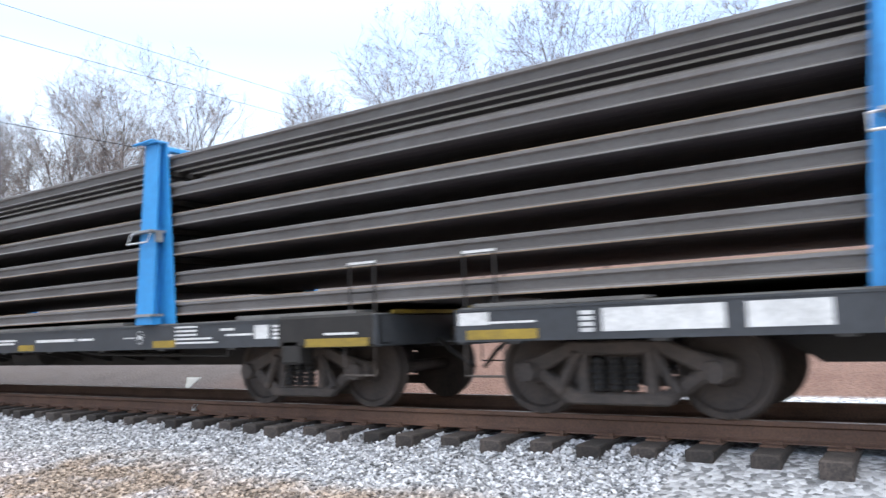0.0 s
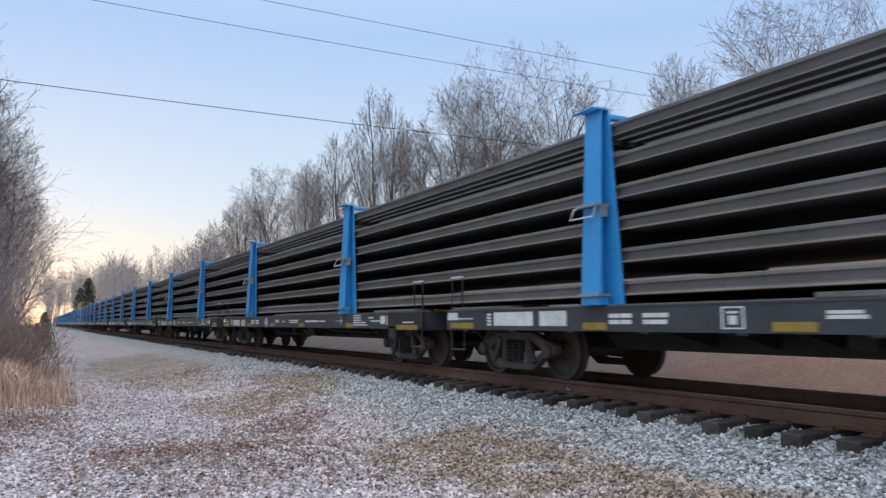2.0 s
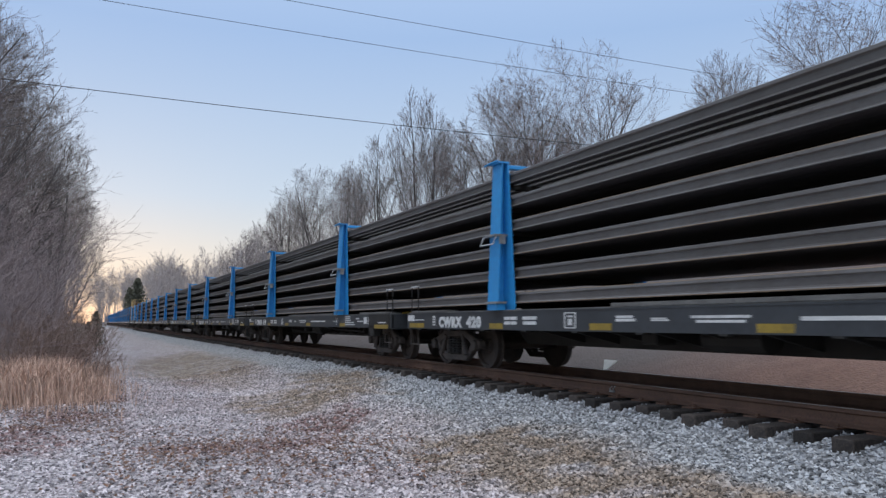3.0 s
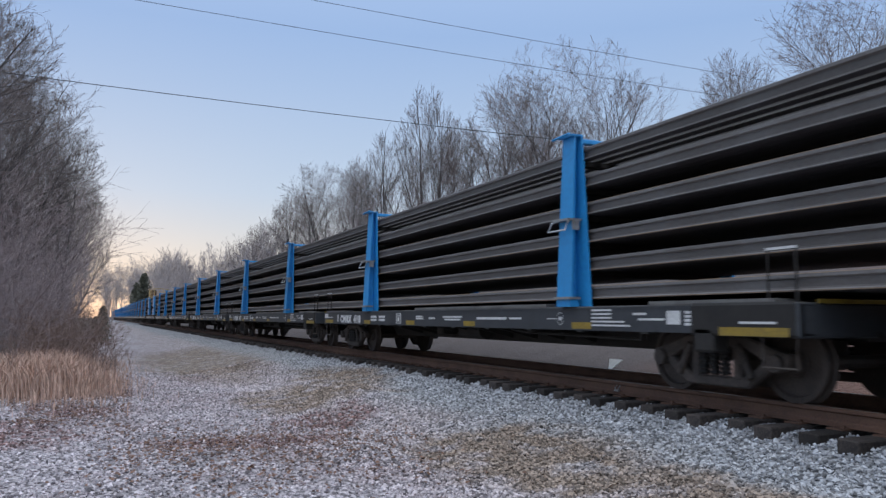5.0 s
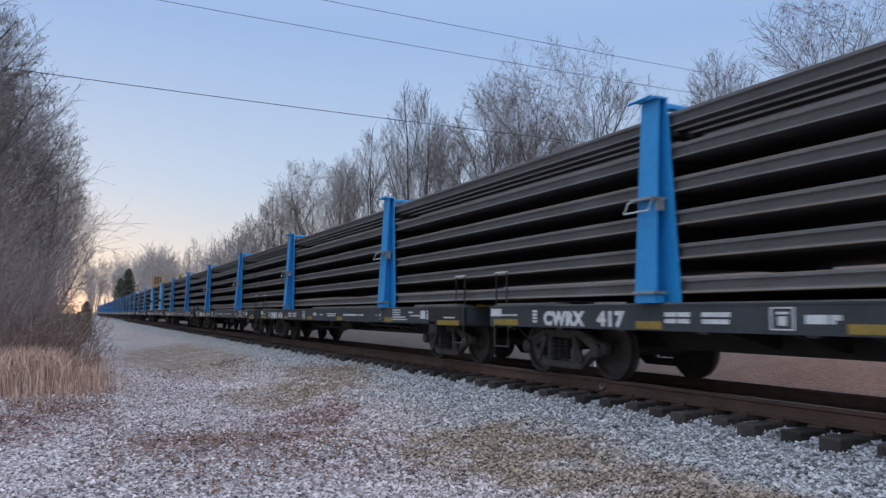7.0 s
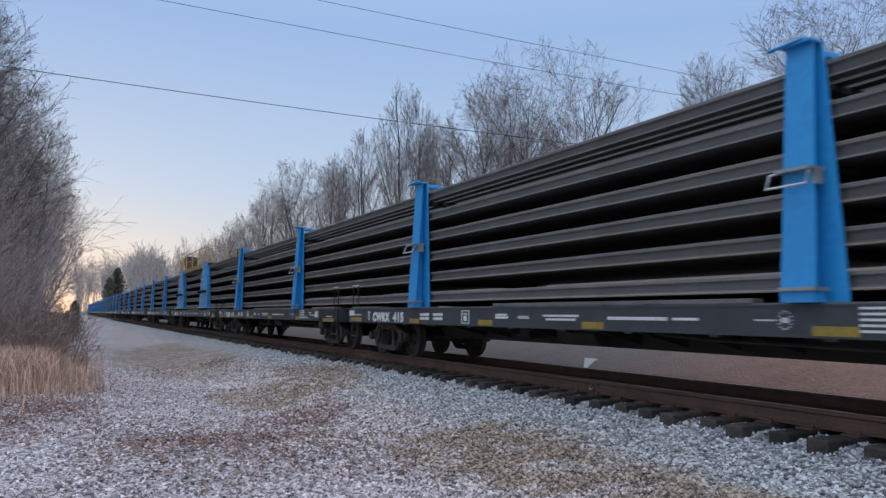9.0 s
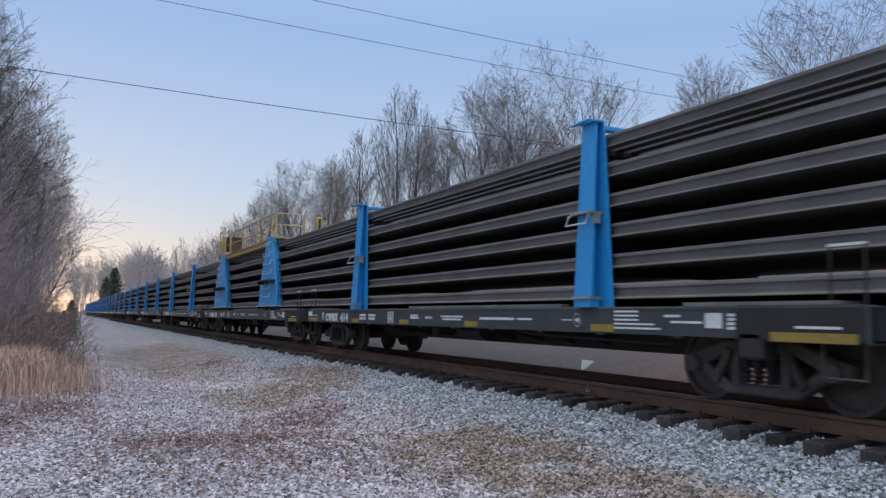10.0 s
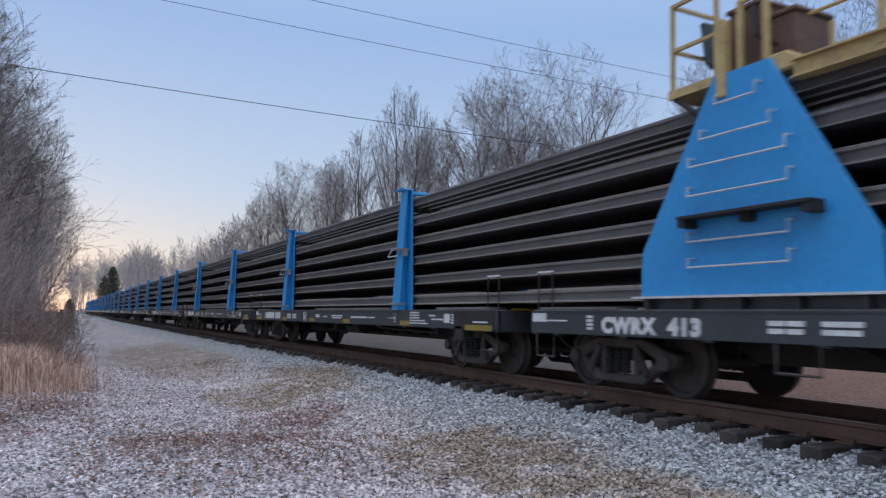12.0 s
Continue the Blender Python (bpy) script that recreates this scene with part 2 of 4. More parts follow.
# ---- mesh building ----
class Build:
    def __init__(self):
        self.v, self.f = [], []

    def add(self, verts, faces):
        o = len(self.v)
        self.v += [tuple(p) for p in verts]
        self.f += [tuple(o + i for i in f) for f in faces]
        return self

    def box(self, x0, x1, y0, y1, z0, z1):
        return self.add([(x, y, z) for z in (z0, z1) for x, y in ((x0, y0), (x1, y0), (x1, y1), (x0, y1))],
                        [(3, 2, 1, 0), (4, 5, 6, 7), (0, 1, 5, 4), (1, 2, 6, 5), (2, 3, 7, 6), (3, 0, 4, 7)])

    def loft(self, rings, caps=True):
        k, o = len(rings[0]), []
        for i in range(len(rings) - 1):
            o += [(i * k + j, i * k + (j + 1) % k, (i + 1) * k + (j + 1) % k, (i + 1) * k + j) for j in range(k)]
        if caps:
            o += [tuple(range(k))[::-1], tuple((len(rings) - 1) * k + j for j in range(k))]
        return self.add([p for r in rings for p in r], o)

    def prism(self, outline, axis, a, b):
        """outline: 2D points in the other two axes (in x, y, z order), extruded along axis from a to b."""
        def at(p, w):
            q = list(p)
            q.insert(axis, w)
            return tuple(q)
        return self.loft([[at(p, a) for p in outline], [at(p, b) for p in outline]])

    def rod(self, pts, r, sides=6, caps=True):
        pts = [Vector(p) for p in pts]
        rings = []
        for i, p in enumerate(pts):
            d = (pts[min(i + 1, len(pts) - 1)] - pts[max(i - 1, 0)]).normalized()
            a = d.orthogonal().normalized() if abs(d.z) > 0.9 else d.cross(Vector((0, 0, 1))).normalized()
            b = d.cross(a)
            rr = r[i] if isinstance(r, (list, tuple)) else r
            rings.append([p + rr * (math.cos(t) * a + math.sin(t) * b) for t in (2 * math.pi * k / sides for k in range(sides))])
        return self.loft(rings, caps)

    def mesh(self, name, mat, bevel=0.0, smooth=False):
        me = bpy.data.meshes.new(name)
        me.from_pydata(self.v, [], self.f)
        bm = bmesh.new()
        bm.from_mesh(me)
        bmesh.ops.recalc_face_normals(bm, faces=bm.faces)
        if bevel:
            bmesh.ops.bevel(bm, geom=[e for e in bm.edges if len(e.link_faces) == 2 and e.calc_face_angle(0) > 0.5], offset=bevel,
                            segments=1, affect="EDGES", clamp_overlap=True)
        bm.to_mesh(me)
        bm.free()
        me.materials.append(mat)
        if smooth:
            me.shade_smooth()
        return me


def part(name, build, mat, parent=None, label="", at=None, bevel=0.0, smooth=False):
    ob = new(name, build.mesh(name, mat, bevel, smooth) if isinstance(build, Build) else build)
    if parent is not None:
        ob.parent = parent
    if at is not None:
        ob.matrix_basis = at
    if label:
        ob["label"] = label
    return ob


def raw_mesh(name, verts, faces, mat):
    """A large mesh from arrays, with no cleaning."""
    me = bpy.data.meshes.new(name)
    me.from_pydata(np.asarray(verts).tolist() if len(verts) else [], [], np.asarray(faces).tolist())
    me.materials.append(mat)
    return me


# ---- ground ----
def ground_z(x, y):
    """Cross-section of the site: a level lane, the ballast slope, the track bed, a ditch and the bank behind."""
    # the foot of the far bank swings away from the track on the near stretch
    x = np.where(x > 9.3, np.maximum(9.3, x - 2.4 * np.clip((8.5 - y) / 3.5, 0, 1) * np.clip((40 - x) / 10, 0, 1)), x)
    # from x = 15 on the bank is raised, unseen, to block sky between tiers
    xs = (-400, -60, -8, -2.5, 2.2, 3.6, 5.9, 6.2, 6.36, 6.65, 8.85, 9.3, 9.6, 10.6, 12.6, 15, 20, 26, 70, 400)
    zs = (2.0, 1.2, 0.0, -0.62, -0.76, -0.72, -0.41, -0.335, -0.285, -0.25, -0.25, -0.34, -0.30, 0.02, 0.5, 1.5, 3.0, 3.6, 3.8, 4.5)
    z = np.interp(x, xs, zs)
    rough = 0.03 * np.sin(1.7 * x + 0.6 * y) * np.sin(0.9 * y - 0.8 * x) + 0.02 * np.sin(3.1 * x - 2.3 * y)
    soft = np.clip((6.0 - x) / 2, 0, 1) + np.clip((x - 10) / 2, 0, 1)
    # swell in the lane where the stone is banked up
    swell = 0.16 * np.exp(-((x - 4.4) ** 2) / 0.8) * (1 + np.sin(0.55 * y + 0.4)) * 0.5
    return z + rough * soft + swell * np.clip((5.6 - x), 0, 1)


def build_ground():
    xs = np.concatenate([[-400, -150, -60, -30, -16], np.arange(-10, 5.8, 0.3), np.arange(5.8, 6.7, 0.08), np.arange(6.8, 9, 0.4),
                         np.arange(9, 16, 0.3), [17, 19, 22, 26, 32, 45, 70, 150, 400]])
    ys = np.concatenate([[-400, -150, -60, -30, -15, -8], np.arange(-4, 30, 0.3), np.arange(30, 70, 1.5), np.arange(70, 200, 8), [220, 260, 320, 400, 600, 1000]])
    gx, gy = np.meshgrid(xs, ys)
    gz = ground_z(gx, gy)
    k = len(xs)
    idx = np.arange(len(xs) * len(ys)).reshape(len(ys), k)
    faces = np.stack([idx[:-1, :-1], idx[:-1, 1:], idx[1:, 1:], idx[1:, :-1]], -1).reshape(-1, 4)
    me = raw_mesh("ground", np.stack([gx, gy, gz], -1).reshape(-1, 3), faces, GROUND)
    me.shade_smooth()
    return tagged(new("ground", me), "grey crushed stone lane and ballast slope with tan patches", "ground", kind="structure")


def stone_field(name, count, x0, x1, y0, y1, size, rng, power=1.0):
    """Loose stones as small eight-sided lumps, lying on the ground."""
    u = rng.random(count) ** power
    y = y0 + (y1 - y0) * u
    x = x0 + (x1 - x0) * rng.random(count)
    s = size * (0.55 + 0.9 * rng.random(count) ** 1.5)
    base = np.array([(1, 0, 0), (0, 1, 0), (-1, 0, 0), (0, -1, 0), (0, 0, 0.75), (0, 0, -0.75)], float)
    v = base[None] * s[:, None, None] * (0.6 + 0.7 * rng.random((count, 6, 1)))
    v += (rng.random((count, 6, 3)) - 0.5) * s[:, None, None] * 0.5
    a, t = rng.random(count) * 6.283, (rng.random(count) - 0.5) * 1.6
    ca, sa, ct, st = np.cos(a), np.sin(a), np.cos(t), np.sin(t)
    vx, vy, vz = v[..., 0], v[..., 1], v[..., 2]
    vy, vz = vy * ct[:, None] - vz * st[:, None], vy * st[:, None] + vz * ct[:, None]
    vx, vy = vx * ca[:, None] - vy * sa[:, None], vx * sa[:, None] + vy * ca[:, None]
    z = ground_z(x, y) + 0.42 * s
    v = np.stack([vx + x[:, None], vy + y[:, None], vz + z[:, None]], -1)
    f = np.array([(0, 1, 4), (1, 2, 4), (2, 3, 4), (3, 0, 4), (1, 0, 5), (2, 1, 5), (3, 2, 5), (0, 3, 5)])
    faces = (f[None] + 6 * np.arange(count)[:, None, None]).reshape(-1, 3)
    return new(name, raw_mesh(name, v.reshape(-1, 3), faces, STONES))


build_ground()
rng = np.random.default_rng(4)
tagged(stone_field("ballast_stones", 64000, 2.6, 6.7, 2.0, 24, 0.022, rng, 1.4), "loose grey crushed stone on the ballast slope", "ballast", kind="stuff")
tagged(stone_field("lane_gravel", 52000, -2.4, 4.0, 3.8, 24, 0.020, rng, 1.4), "loose pale gravel and stone on the lane", "gravel", kind="stuff")


# ---- track ----
def rail_outline(h=0.18):
    """Half-turned flat-bottomed rail section, base at z = 0, in x, z."""
    half = [(0.070, 0.0), (0.070, 0.010), (0.022, 0.028), (0.009, 0.045), (0.009, h - 0.055), (0.034, h - 0.040), (0.036, h - 0.008), (0.028, h)]
    return half + [(-x, z) for x, z in reversed(half)]


def build_track():
    track = tagged(new("railway_track"), "rusty steel rails spiked to creosoted ties in ballast", "track", kind="structure")
    for x in (TRACK_X - 0.755, TRACK_X + 0.755):
        web = Build().prism([(x + a, z - 0.18) for a, z in rail_outline()], 1, -60, 420)
        part("running_rail", web, RUST, track, "rust-brown running rail")
        part("rail_head", Build().box(x - 0.027, x + 0.027, -60, 420, -0.004, 0.0015), RUNNING, track, "worn bright rail head")
    rnd = random.Random(3)
    shapes = []
    for k in range(4):
        b = Build().box(-1.31, 1.31, -0.115, 0.115, -0.18, 0.0)
        shapes.append(b.mesh("tie", TIE, bevel=0.012))
    plate = Build().box(-0.18, 0.18, -0.095, 0.095, 0.0, 0.016).box(-0.13, -0.1, -0.07, -0.03, 0.016, 0.045).box(0.1, 0.13, 0.03, 0.07, 0.016, 0.045).mesh("tie_plate", RUST)
    y = -1.6
    count = 0
    while count < 270:
        tie = part("tie", shapes[count % 4], TIE, track, at=pose(TRACK_X + rnd.uniform(-0.07, 0.07), y, -0.196 + rnd.uniform(-0.006, 0), rnd.uniform(-1, 1), 0, rnd.uniform(-1.2, 1.2)))
        if y < 26:
            part("tie_plate", plate, RUST, track, at=pose(TRACK_X - 0.755, y, -0.196))
        y += 0.485 + rnd.uniform(-0.02, 0.02)
        count += 1


build_track()


# ---- the flat cars ----
def build_wheelset(parent, at):
    """One axle with two wheels; the axle is the local x axis."""
    ws = part("wheelset", Build().rod([(-0.95, 0, 0), (0.95, 0, 0)], 0.075, 10), WHEEL, parent, at=at)
    for side in (-1, 1):
        def ring(x, r):
            return [(side * x, r * math.cos(a), r * math.sin(a)) for a in (2 * math.pi * k / 28 for k in range(28))]
        tread = Build().loft([ring(0.685, 0.10), ring(0.685, 0.445), ring(0.715, 0.447), ring(0.728, 0.425), ring(0.815, 0.418), ring(0.82, 0.36),
                              ring(0.775, 0.34), ring(0.765, 0.15), ring(0.84, 0.12), ring(0.84, 0.03)])
        part("wheel", tread, WHEEL, ws, "brown steel wheel with a worn tread", smooth=False)
    return ws


def build_truck(car, y):
    truck = part("truck", Build().box(-0.95, 0.95, -0.2, 0.2, 0.42, 0.62).box(-0.3, 0.3, -0.3, 0.3, 0.6, 0.7), TRUCK, car, "dusty cast steel truck", at=pose(0, y, 0))
    for side in (-1, 1):
        x0, x1 = sorted((side * 0.92, side * 1.06))
        chord = [(-1.04, 0.51), (-0.80, 0.57), (-0.46, 0.70), (0.46, 0.70), (0.80, 0.57), (1.04, 0.51), (1.02, 0.36), (0.80, 0.39), (0.42, 0.57), (-0.42, 0.57), (-0.80, 0.39), (-1.02, 0.36)]
        belly = [(-0.88, 0.41), (-0.46, 0.12), (0.46, 0.12), (0.88, 0.41), (0.74, 0.45), (0.38, 0.235), (-0.38, 0.235), (-0.74, 0.45)]
        part("side_frame", Build().prism(chord, 0, x0, x1), TRUCK, truck, bevel=0.02)
        part("side_frame", Build().prism(belly, 0, x0 + 0.006, x1 - 0.006), TRUCK, truck, bevel=0.02)
        for sy in (-1, 1):
            part("frame_column", Build().box(x0 + 0.012, x1 - 0.012, *sorted((sy * 0.26, sy * 0.38)), 0.20, 0.60), TRUCK, truck, bevel=0.015)
        for sy in (-1, 1):
            rib = Build().rod([(side * 1.07, sy * 0.36, 0.60), (side * 1.08, sy * 0.56, 0.24)], 0.045, 6)
            part("frame_rib", rib, TRUCK, truck)
            cap = Build().rod([(side * 0.98, sy * 0.88, 0.42), (side * 1.12, sy * 0.88, 0.42)], 0.10, 12)
            part("bearing_cap", cap, TRUCK, truck, bevel=0.01)
        for sy in (-0.16, 0, 0.16):
            coil = Build().rod([(side * 1.05, sy, 0.25 + 0.025 * k) for k in range(13)], [0.072 if k % 2 else 0.05 for k in range(13)], 6)
            part("spring", coil, UNDER, truck)
    for dy in (-0.885, 0.885):
        build_wheelset(truck, pose(0, dy, 0.418))
    return truck


def flat(name, u0, u1, z0, z1, mat, parent, x=-1.472):
    """A painted patch on the camera-side sill."""
    lo, hi = sorted((u0, u1))
    return part(name, Build().box(x - 0.003, x + 0.002, lo, hi, z0, z1), mat, parent)


def hoop(y0, y1, x, z0, z1, r=0.014):
    return Build().rod([(x, y0, z0), (x, y0, z1), (x, y1, z1), (x, y1, z0)], r, 6).rod([(x, y0, z0 + 0.45 * (z1 - z0)), (x, y1, z0 + 0.45 * (z1 - z0))], r * 0.8, 6)


TIER_TOP = [3.34 - 0.4 * k for k in range(6)]


def build_stand(car, y):
    """A pair of tapered columns, outside flange, web and wider inside flange, with a beam over the top and a bar under each tier."""
    for side in (-1, 1):
        z0, zc, z1 = 1.055, 1.3, 3.50
        def section(xo, wo, xi, wi, z, t=0.022, w=0.014):
            half = [(xo, -wo), (xo, wo), (xo - t, wo), (xo - t, w), (xi, w), (xi, wi), (xi - t, wi), (xi - t, -wi), (xi, -wi), (xi, -w), (xo - t, -w), (xo - t, -wo)]
            return [(side * x, y_, z) for x, y_ in half]
        b = Build().loft([section(1.55, 0.185, 1.345, 0.37, z0), section(1.435, 0.15, 1.335, 0.175, z1)])
        col = part("rack_column", b, BLUE, car, "blue painted tapered steel rack column", at=pose(0, y, 0))
        xo = 1.55
        foot = Build().box(*sorted((side * 1.40, side * 1.60)), -0.21, 0.17, 1.155, 1.19)
        part("foot_step", foot, GREY, col, "grey grating step")
        brace = Build().prism([(-0.19, 1.05), (-0.19, 1.16), (0.15, 1.16), (0.15, 1.05)], 0, *sorted((side * 1.42, side * 1.57)))
        part("foot_gusset", brace, BLUE, col)
        step = Build().box(*sorted((side * 1.36, side * 1.60)), -0.19, 0.19, 2.27, 2.30).box(*sorted((side * 1.40, side * 1.50)), -0.19, -0.15, 2.14, 2.27)
        part("middle_step", step, GREY, col, "grey steel step bracket")
        loop = Build().rod([(side * 1.57, -0.17, 2.27), (side * 1.63, -0.17, 2.13), (side * 1.63, 0.26, 2.13), (side * 1.57, 0.26, 2.27), (side * 1.5, 0.14, 2.29)], 0.013, 6)
        part("grab_loop", loop, GALV, col, "bare steel grab loop")
        cap = Build().box(*sorted((side * 1.30, side * 1.50)), -0.17, 0.17, 3.50, 3.525).rod([(side * 1.49, -0.1, 3.54), (side * 1.53, 0.28, 3.51)], 0.018, 6)
        part("column_cap", cap, BLUE, col)
    beam = Build().box(-1.34, 1.34, -0.06, 0.06, 3.43, 3.50)
    part("top_beam", beam, BLUE, car, "dark blue cross beam over the rails", at=pose(0, y, 0), bevel=0.01)
    for top in TIER_TOP:
        bar = Build().box(-1.32, 1.32, -0.09, 0.09, top - 0.18 - 0.07, top - 0.182)
        part("tier_bar", bar, UNDER, car, at=pose(0, y, 0))


def trapezoid(bot, mid, top, z0, zm, z1):
    return [(-bot, z0), (bot, z0), (mid, zm), (top, z1), (-top, z1), (-mid, zm)]


def build_tower(car, y, half):
    """A broad blue gantry leg, with rungs, a step and a base channel; one on each side."""
    for side in (-1, 1):
        plate = Build().prism(trapezoid(half, half - 0.03, 0.36, 1.20, 1.72, 3.56), 0, *sorted((side * 1.40, side * 1.44)))
        leg = part("gantry_leg", plate, BLUE, car, "broad blue steel gantry leg with rungs", at=pose(0, y, 0), bevel=0.006)
        base = Build().box(*sorted((side * 1.30, side * 1.52)), -half - 0.07, half + 0.07, 1.175, 1.2)
        part("base_flange", base, GALV, leg, "grey edged base flange")
        part("base_web", Build().box(*sorted((side * 1.34, side * 1.38)), -half - 0.02, half + 0.02, 1.055, 1.175), BLACK, leg)
        for k in range(5):
            yy = (half - 0.16) * (0.5 * k - 1)
            part("base_gusset", Build().box(*sorted((side * 1.39, side * 1.49)), yy - 0.012, yy + 0.012, 1.055, 1.175), BLACK, leg)
        lug = Build().box(*sorted((side * 1.0, side * 1.40)), -0.37, 0.37, 3.38, 3.46)
        part("leg_cap", lug, BLUE, leg)
        for z, a, b in ((1.50, -0.62, 0.66), (1.78, -0.62, 0.66), (2.28, -0.62, 0.66), (2.60, -0.60, 0.64), (2.88, -0.42, 0.47), (3.22, -0.26, 0.26)):
            b = min(b, half - 0.8)
            x = 1.53
            rung = Build().rod([(side * 1.44, a, z + 0.12), (side * x, a, z + 0.12), (side * x, a, z), (side * x, b, z), (side * x, b, z + 0.10), (side * 1.44, b, z + 0.10)], 0.012, 6)
            part("rung", rung, GALV, leg, "bare steel rung")
        part("middle_step", Build().box(*sorted((side * 1.44, side * 1.66)), -0.95, 0.70, 2.02, 2.05).box(*sorted((side * 1.44, side * 1.64)), -0.95, -0.85, 1.93, 2.02)
             .box(*sorted((side * 1.44, side * 1.64)), 0.6, 0.7, 1.93, 2.02).box(*sorted((side * 1.44, side * 1.55)), -0.18, -0.06, 1.93, 2.02), UNDER, leg, "dark steel step plate")
        part("stiffener", Build().prism([(0.10 - half, 1.2), (0.16 - half, 1.2), (-0.30, 3.45), (-0.36, 3.45)], 0, *sorted((side * 1.2, side * 1.40))), BLUE, leg)
    for top in TIER_TOP:
        part("tier_bar", Build().box(-1.38, 1.38, -0.09, 0.09, top - 0.25, top - 0.182), UNDER, car, at=pose(0, y, 0))


def posts(b, x, ys, z0, z1, r=0.03):
    for yy in ys:
        b.box(x - r, x + r, yy - r, yy + r, z0, z1)
    return b


def build_platform(car):
    """The yellow walkway between the two gantry legs, with railings, a machine housing and an operator's seat."""
    walk_beam = Build().prism([(-1.44, 3.28), (-1.28, 3.28), (-1.28, 3.30), (-1.33, 3.30), (-1.33, 3.45), (-1.28, 3.45), (-1.28, 3.47), (-1.44, 3.47), (-1.44, 3.45), (-1.39, 3.45), (-1.39, 3.30), (-1.44, 3.30)], 1, -8.75, -0.52)
    deck = part("walkway_beam", walk_beam, SAFETY, car, "yellow steel runway beam")
    part("walkway_beam", Build().box(1.32, 1.42, -8.75, -0.52, 3.352, 3.47), SAFETY, deck)
    for yy in (-8.6, -5.9, -3.2, -0.8):
        part("walkway_tie", Build().box(-1.30, 1.30, yy - 0.05, yy + 0.05, 3.36, 3.44), SAFETY, deck)
    for x in (-1.38, 1.38):
        for yy in (-9.15, -8.62, -6.4, -3.9, -1.4):
            part("railing_post", posts(Build(), x, (yy,), 3.36, 4.33, 0.028), SAFETY, deck)
        for z in (3.87, 4.32):
            part("railing", Build().rod([(x, -9.2, z), (x, -0.7, z)], 0.02, 8), SAFETY, deck, "yellow tube handrail")
    part("end_platform", Build().box(-1.42, -0.3, -9.25, -8.5, 3.46, 3.52), SAFETY, deck, "yellow end platform")
    for z in (3.93, 4.32):
        part("railing", Build().rod([(-1.38, -9.15, z), (-0.40, -9.15, z)], 0.02, 8), SAFETY, deck)
    part("railing_post", posts(Build(), -0.40, (-9.15,), 3.48, 4.33, 0.028), SAFETY, deck)
    part("cabinet", Build().box(-0.1, 0.15, -9.5, -9.25, 3.36, 4.25), SAFETY, deck, "yellow control cabinet", bevel=0.02)
    part("cabinet_pipe", Build().rod([(0.0, -9.55, 3.4), (0.0, -9.62, 4.15), (0.2, -9.62, 4.2)], 0.03, 6), UNDER, deck)
    # outboard basket at the far end
    floor_plate = Build().box(-1.42, 0.6, 0.40, 1.15, 3.48, 3.58)
    nest = part("operator_platform", floor_plate, SAFETY, deck, "yellow operator platform")
    for x, yy in ((-1.38, 0.45), (-1.38, 1.11), (0.55, 0.45), (0.55, 1.11)):
        part("cage_post", posts(Build(), x, (yy,), 3.55, 4.62, 0.022), SAFETY, nest)
    for z in (4.06, 4.60):
        for box in ((-1.40, -1.36, 0.43, 1.13), (0.53, 0.57, 0.43, 1.13), (-1.36, 0.53, 1.09, 1.13)):
            part("cage_rail", Build().box(*box, z - 0.02, z + 0.02), SAFETY, nest)
    part("mast", Build().box(-1.47, -1.35, 0.27, 0.39, 3.3, 4.15), SAFETY, deck, bevel=0.01)
    for yy in (0.13, -0.20):
        part("gate_post", posts(Build(), -1.38, (yy,), 3.45, 4.27, 0.028), SAFETY, deck)
    part("gate_bar", Build().box(-1.40, -1.36, -0.23, 0.16, 4.27, 4.31), SAFETY, deck)
    part("sheave_guard", Build().prism([(-0.60, 3.40), (-0.60, 3.48), (-0.44, 3.60), (-0.16, 3.60), (-0.02, 3.52), (-0.02, 3.40)], 0, -1.395, -1.15), SAFETY, deck, "rounded yellow sheave guard", bevel=0.02)
    strut = Build().rod([(-1.38, 1.08, 3.48), (-1.38, 0.55, 3.10)], 0.035, 6)
    part("strut", strut, UNDER, nest)
    seat = Build().box(-1.05, -0.6, 0.50, 0.92, 3.85, 3.95).prism([(0.86, 3.9), (0.96, 3.9), (1.04, 4.45), (0.94, 4.45)], 0, -1.05, -0.6).box(-0.9, -0.75, 0.65, 0.8, 3.58, 3.86)
    part("operator_seat", seat, SEAT, nest, "dark green operator seat", bevel=0.03)
    for y0, y1, z0, z1, x1 in ((0.0, 0.42, 3.61, 4.28, -0.55), (-0.42, -0.07, 3.61, 4.05, -0.7)):
        part("machine_housing", Build().box(-1.22, x1, y0, y1, z0, z1).box(-1.25, x1 + 0.03, y0 - 0.03, y1 + 0.03, z1, z1 + 0.05), MACHINE, deck, "rusty brown machine housing", bevel=0.012)
    part("hose", Build().rod([(-1.25, -0.2, 3.75), (-1.34, -0.05, 3.9), (-1.27, 0.05, 4.2), (-1.2, 0.1, 4.3)], 0.03, 6), UNDER, deck)


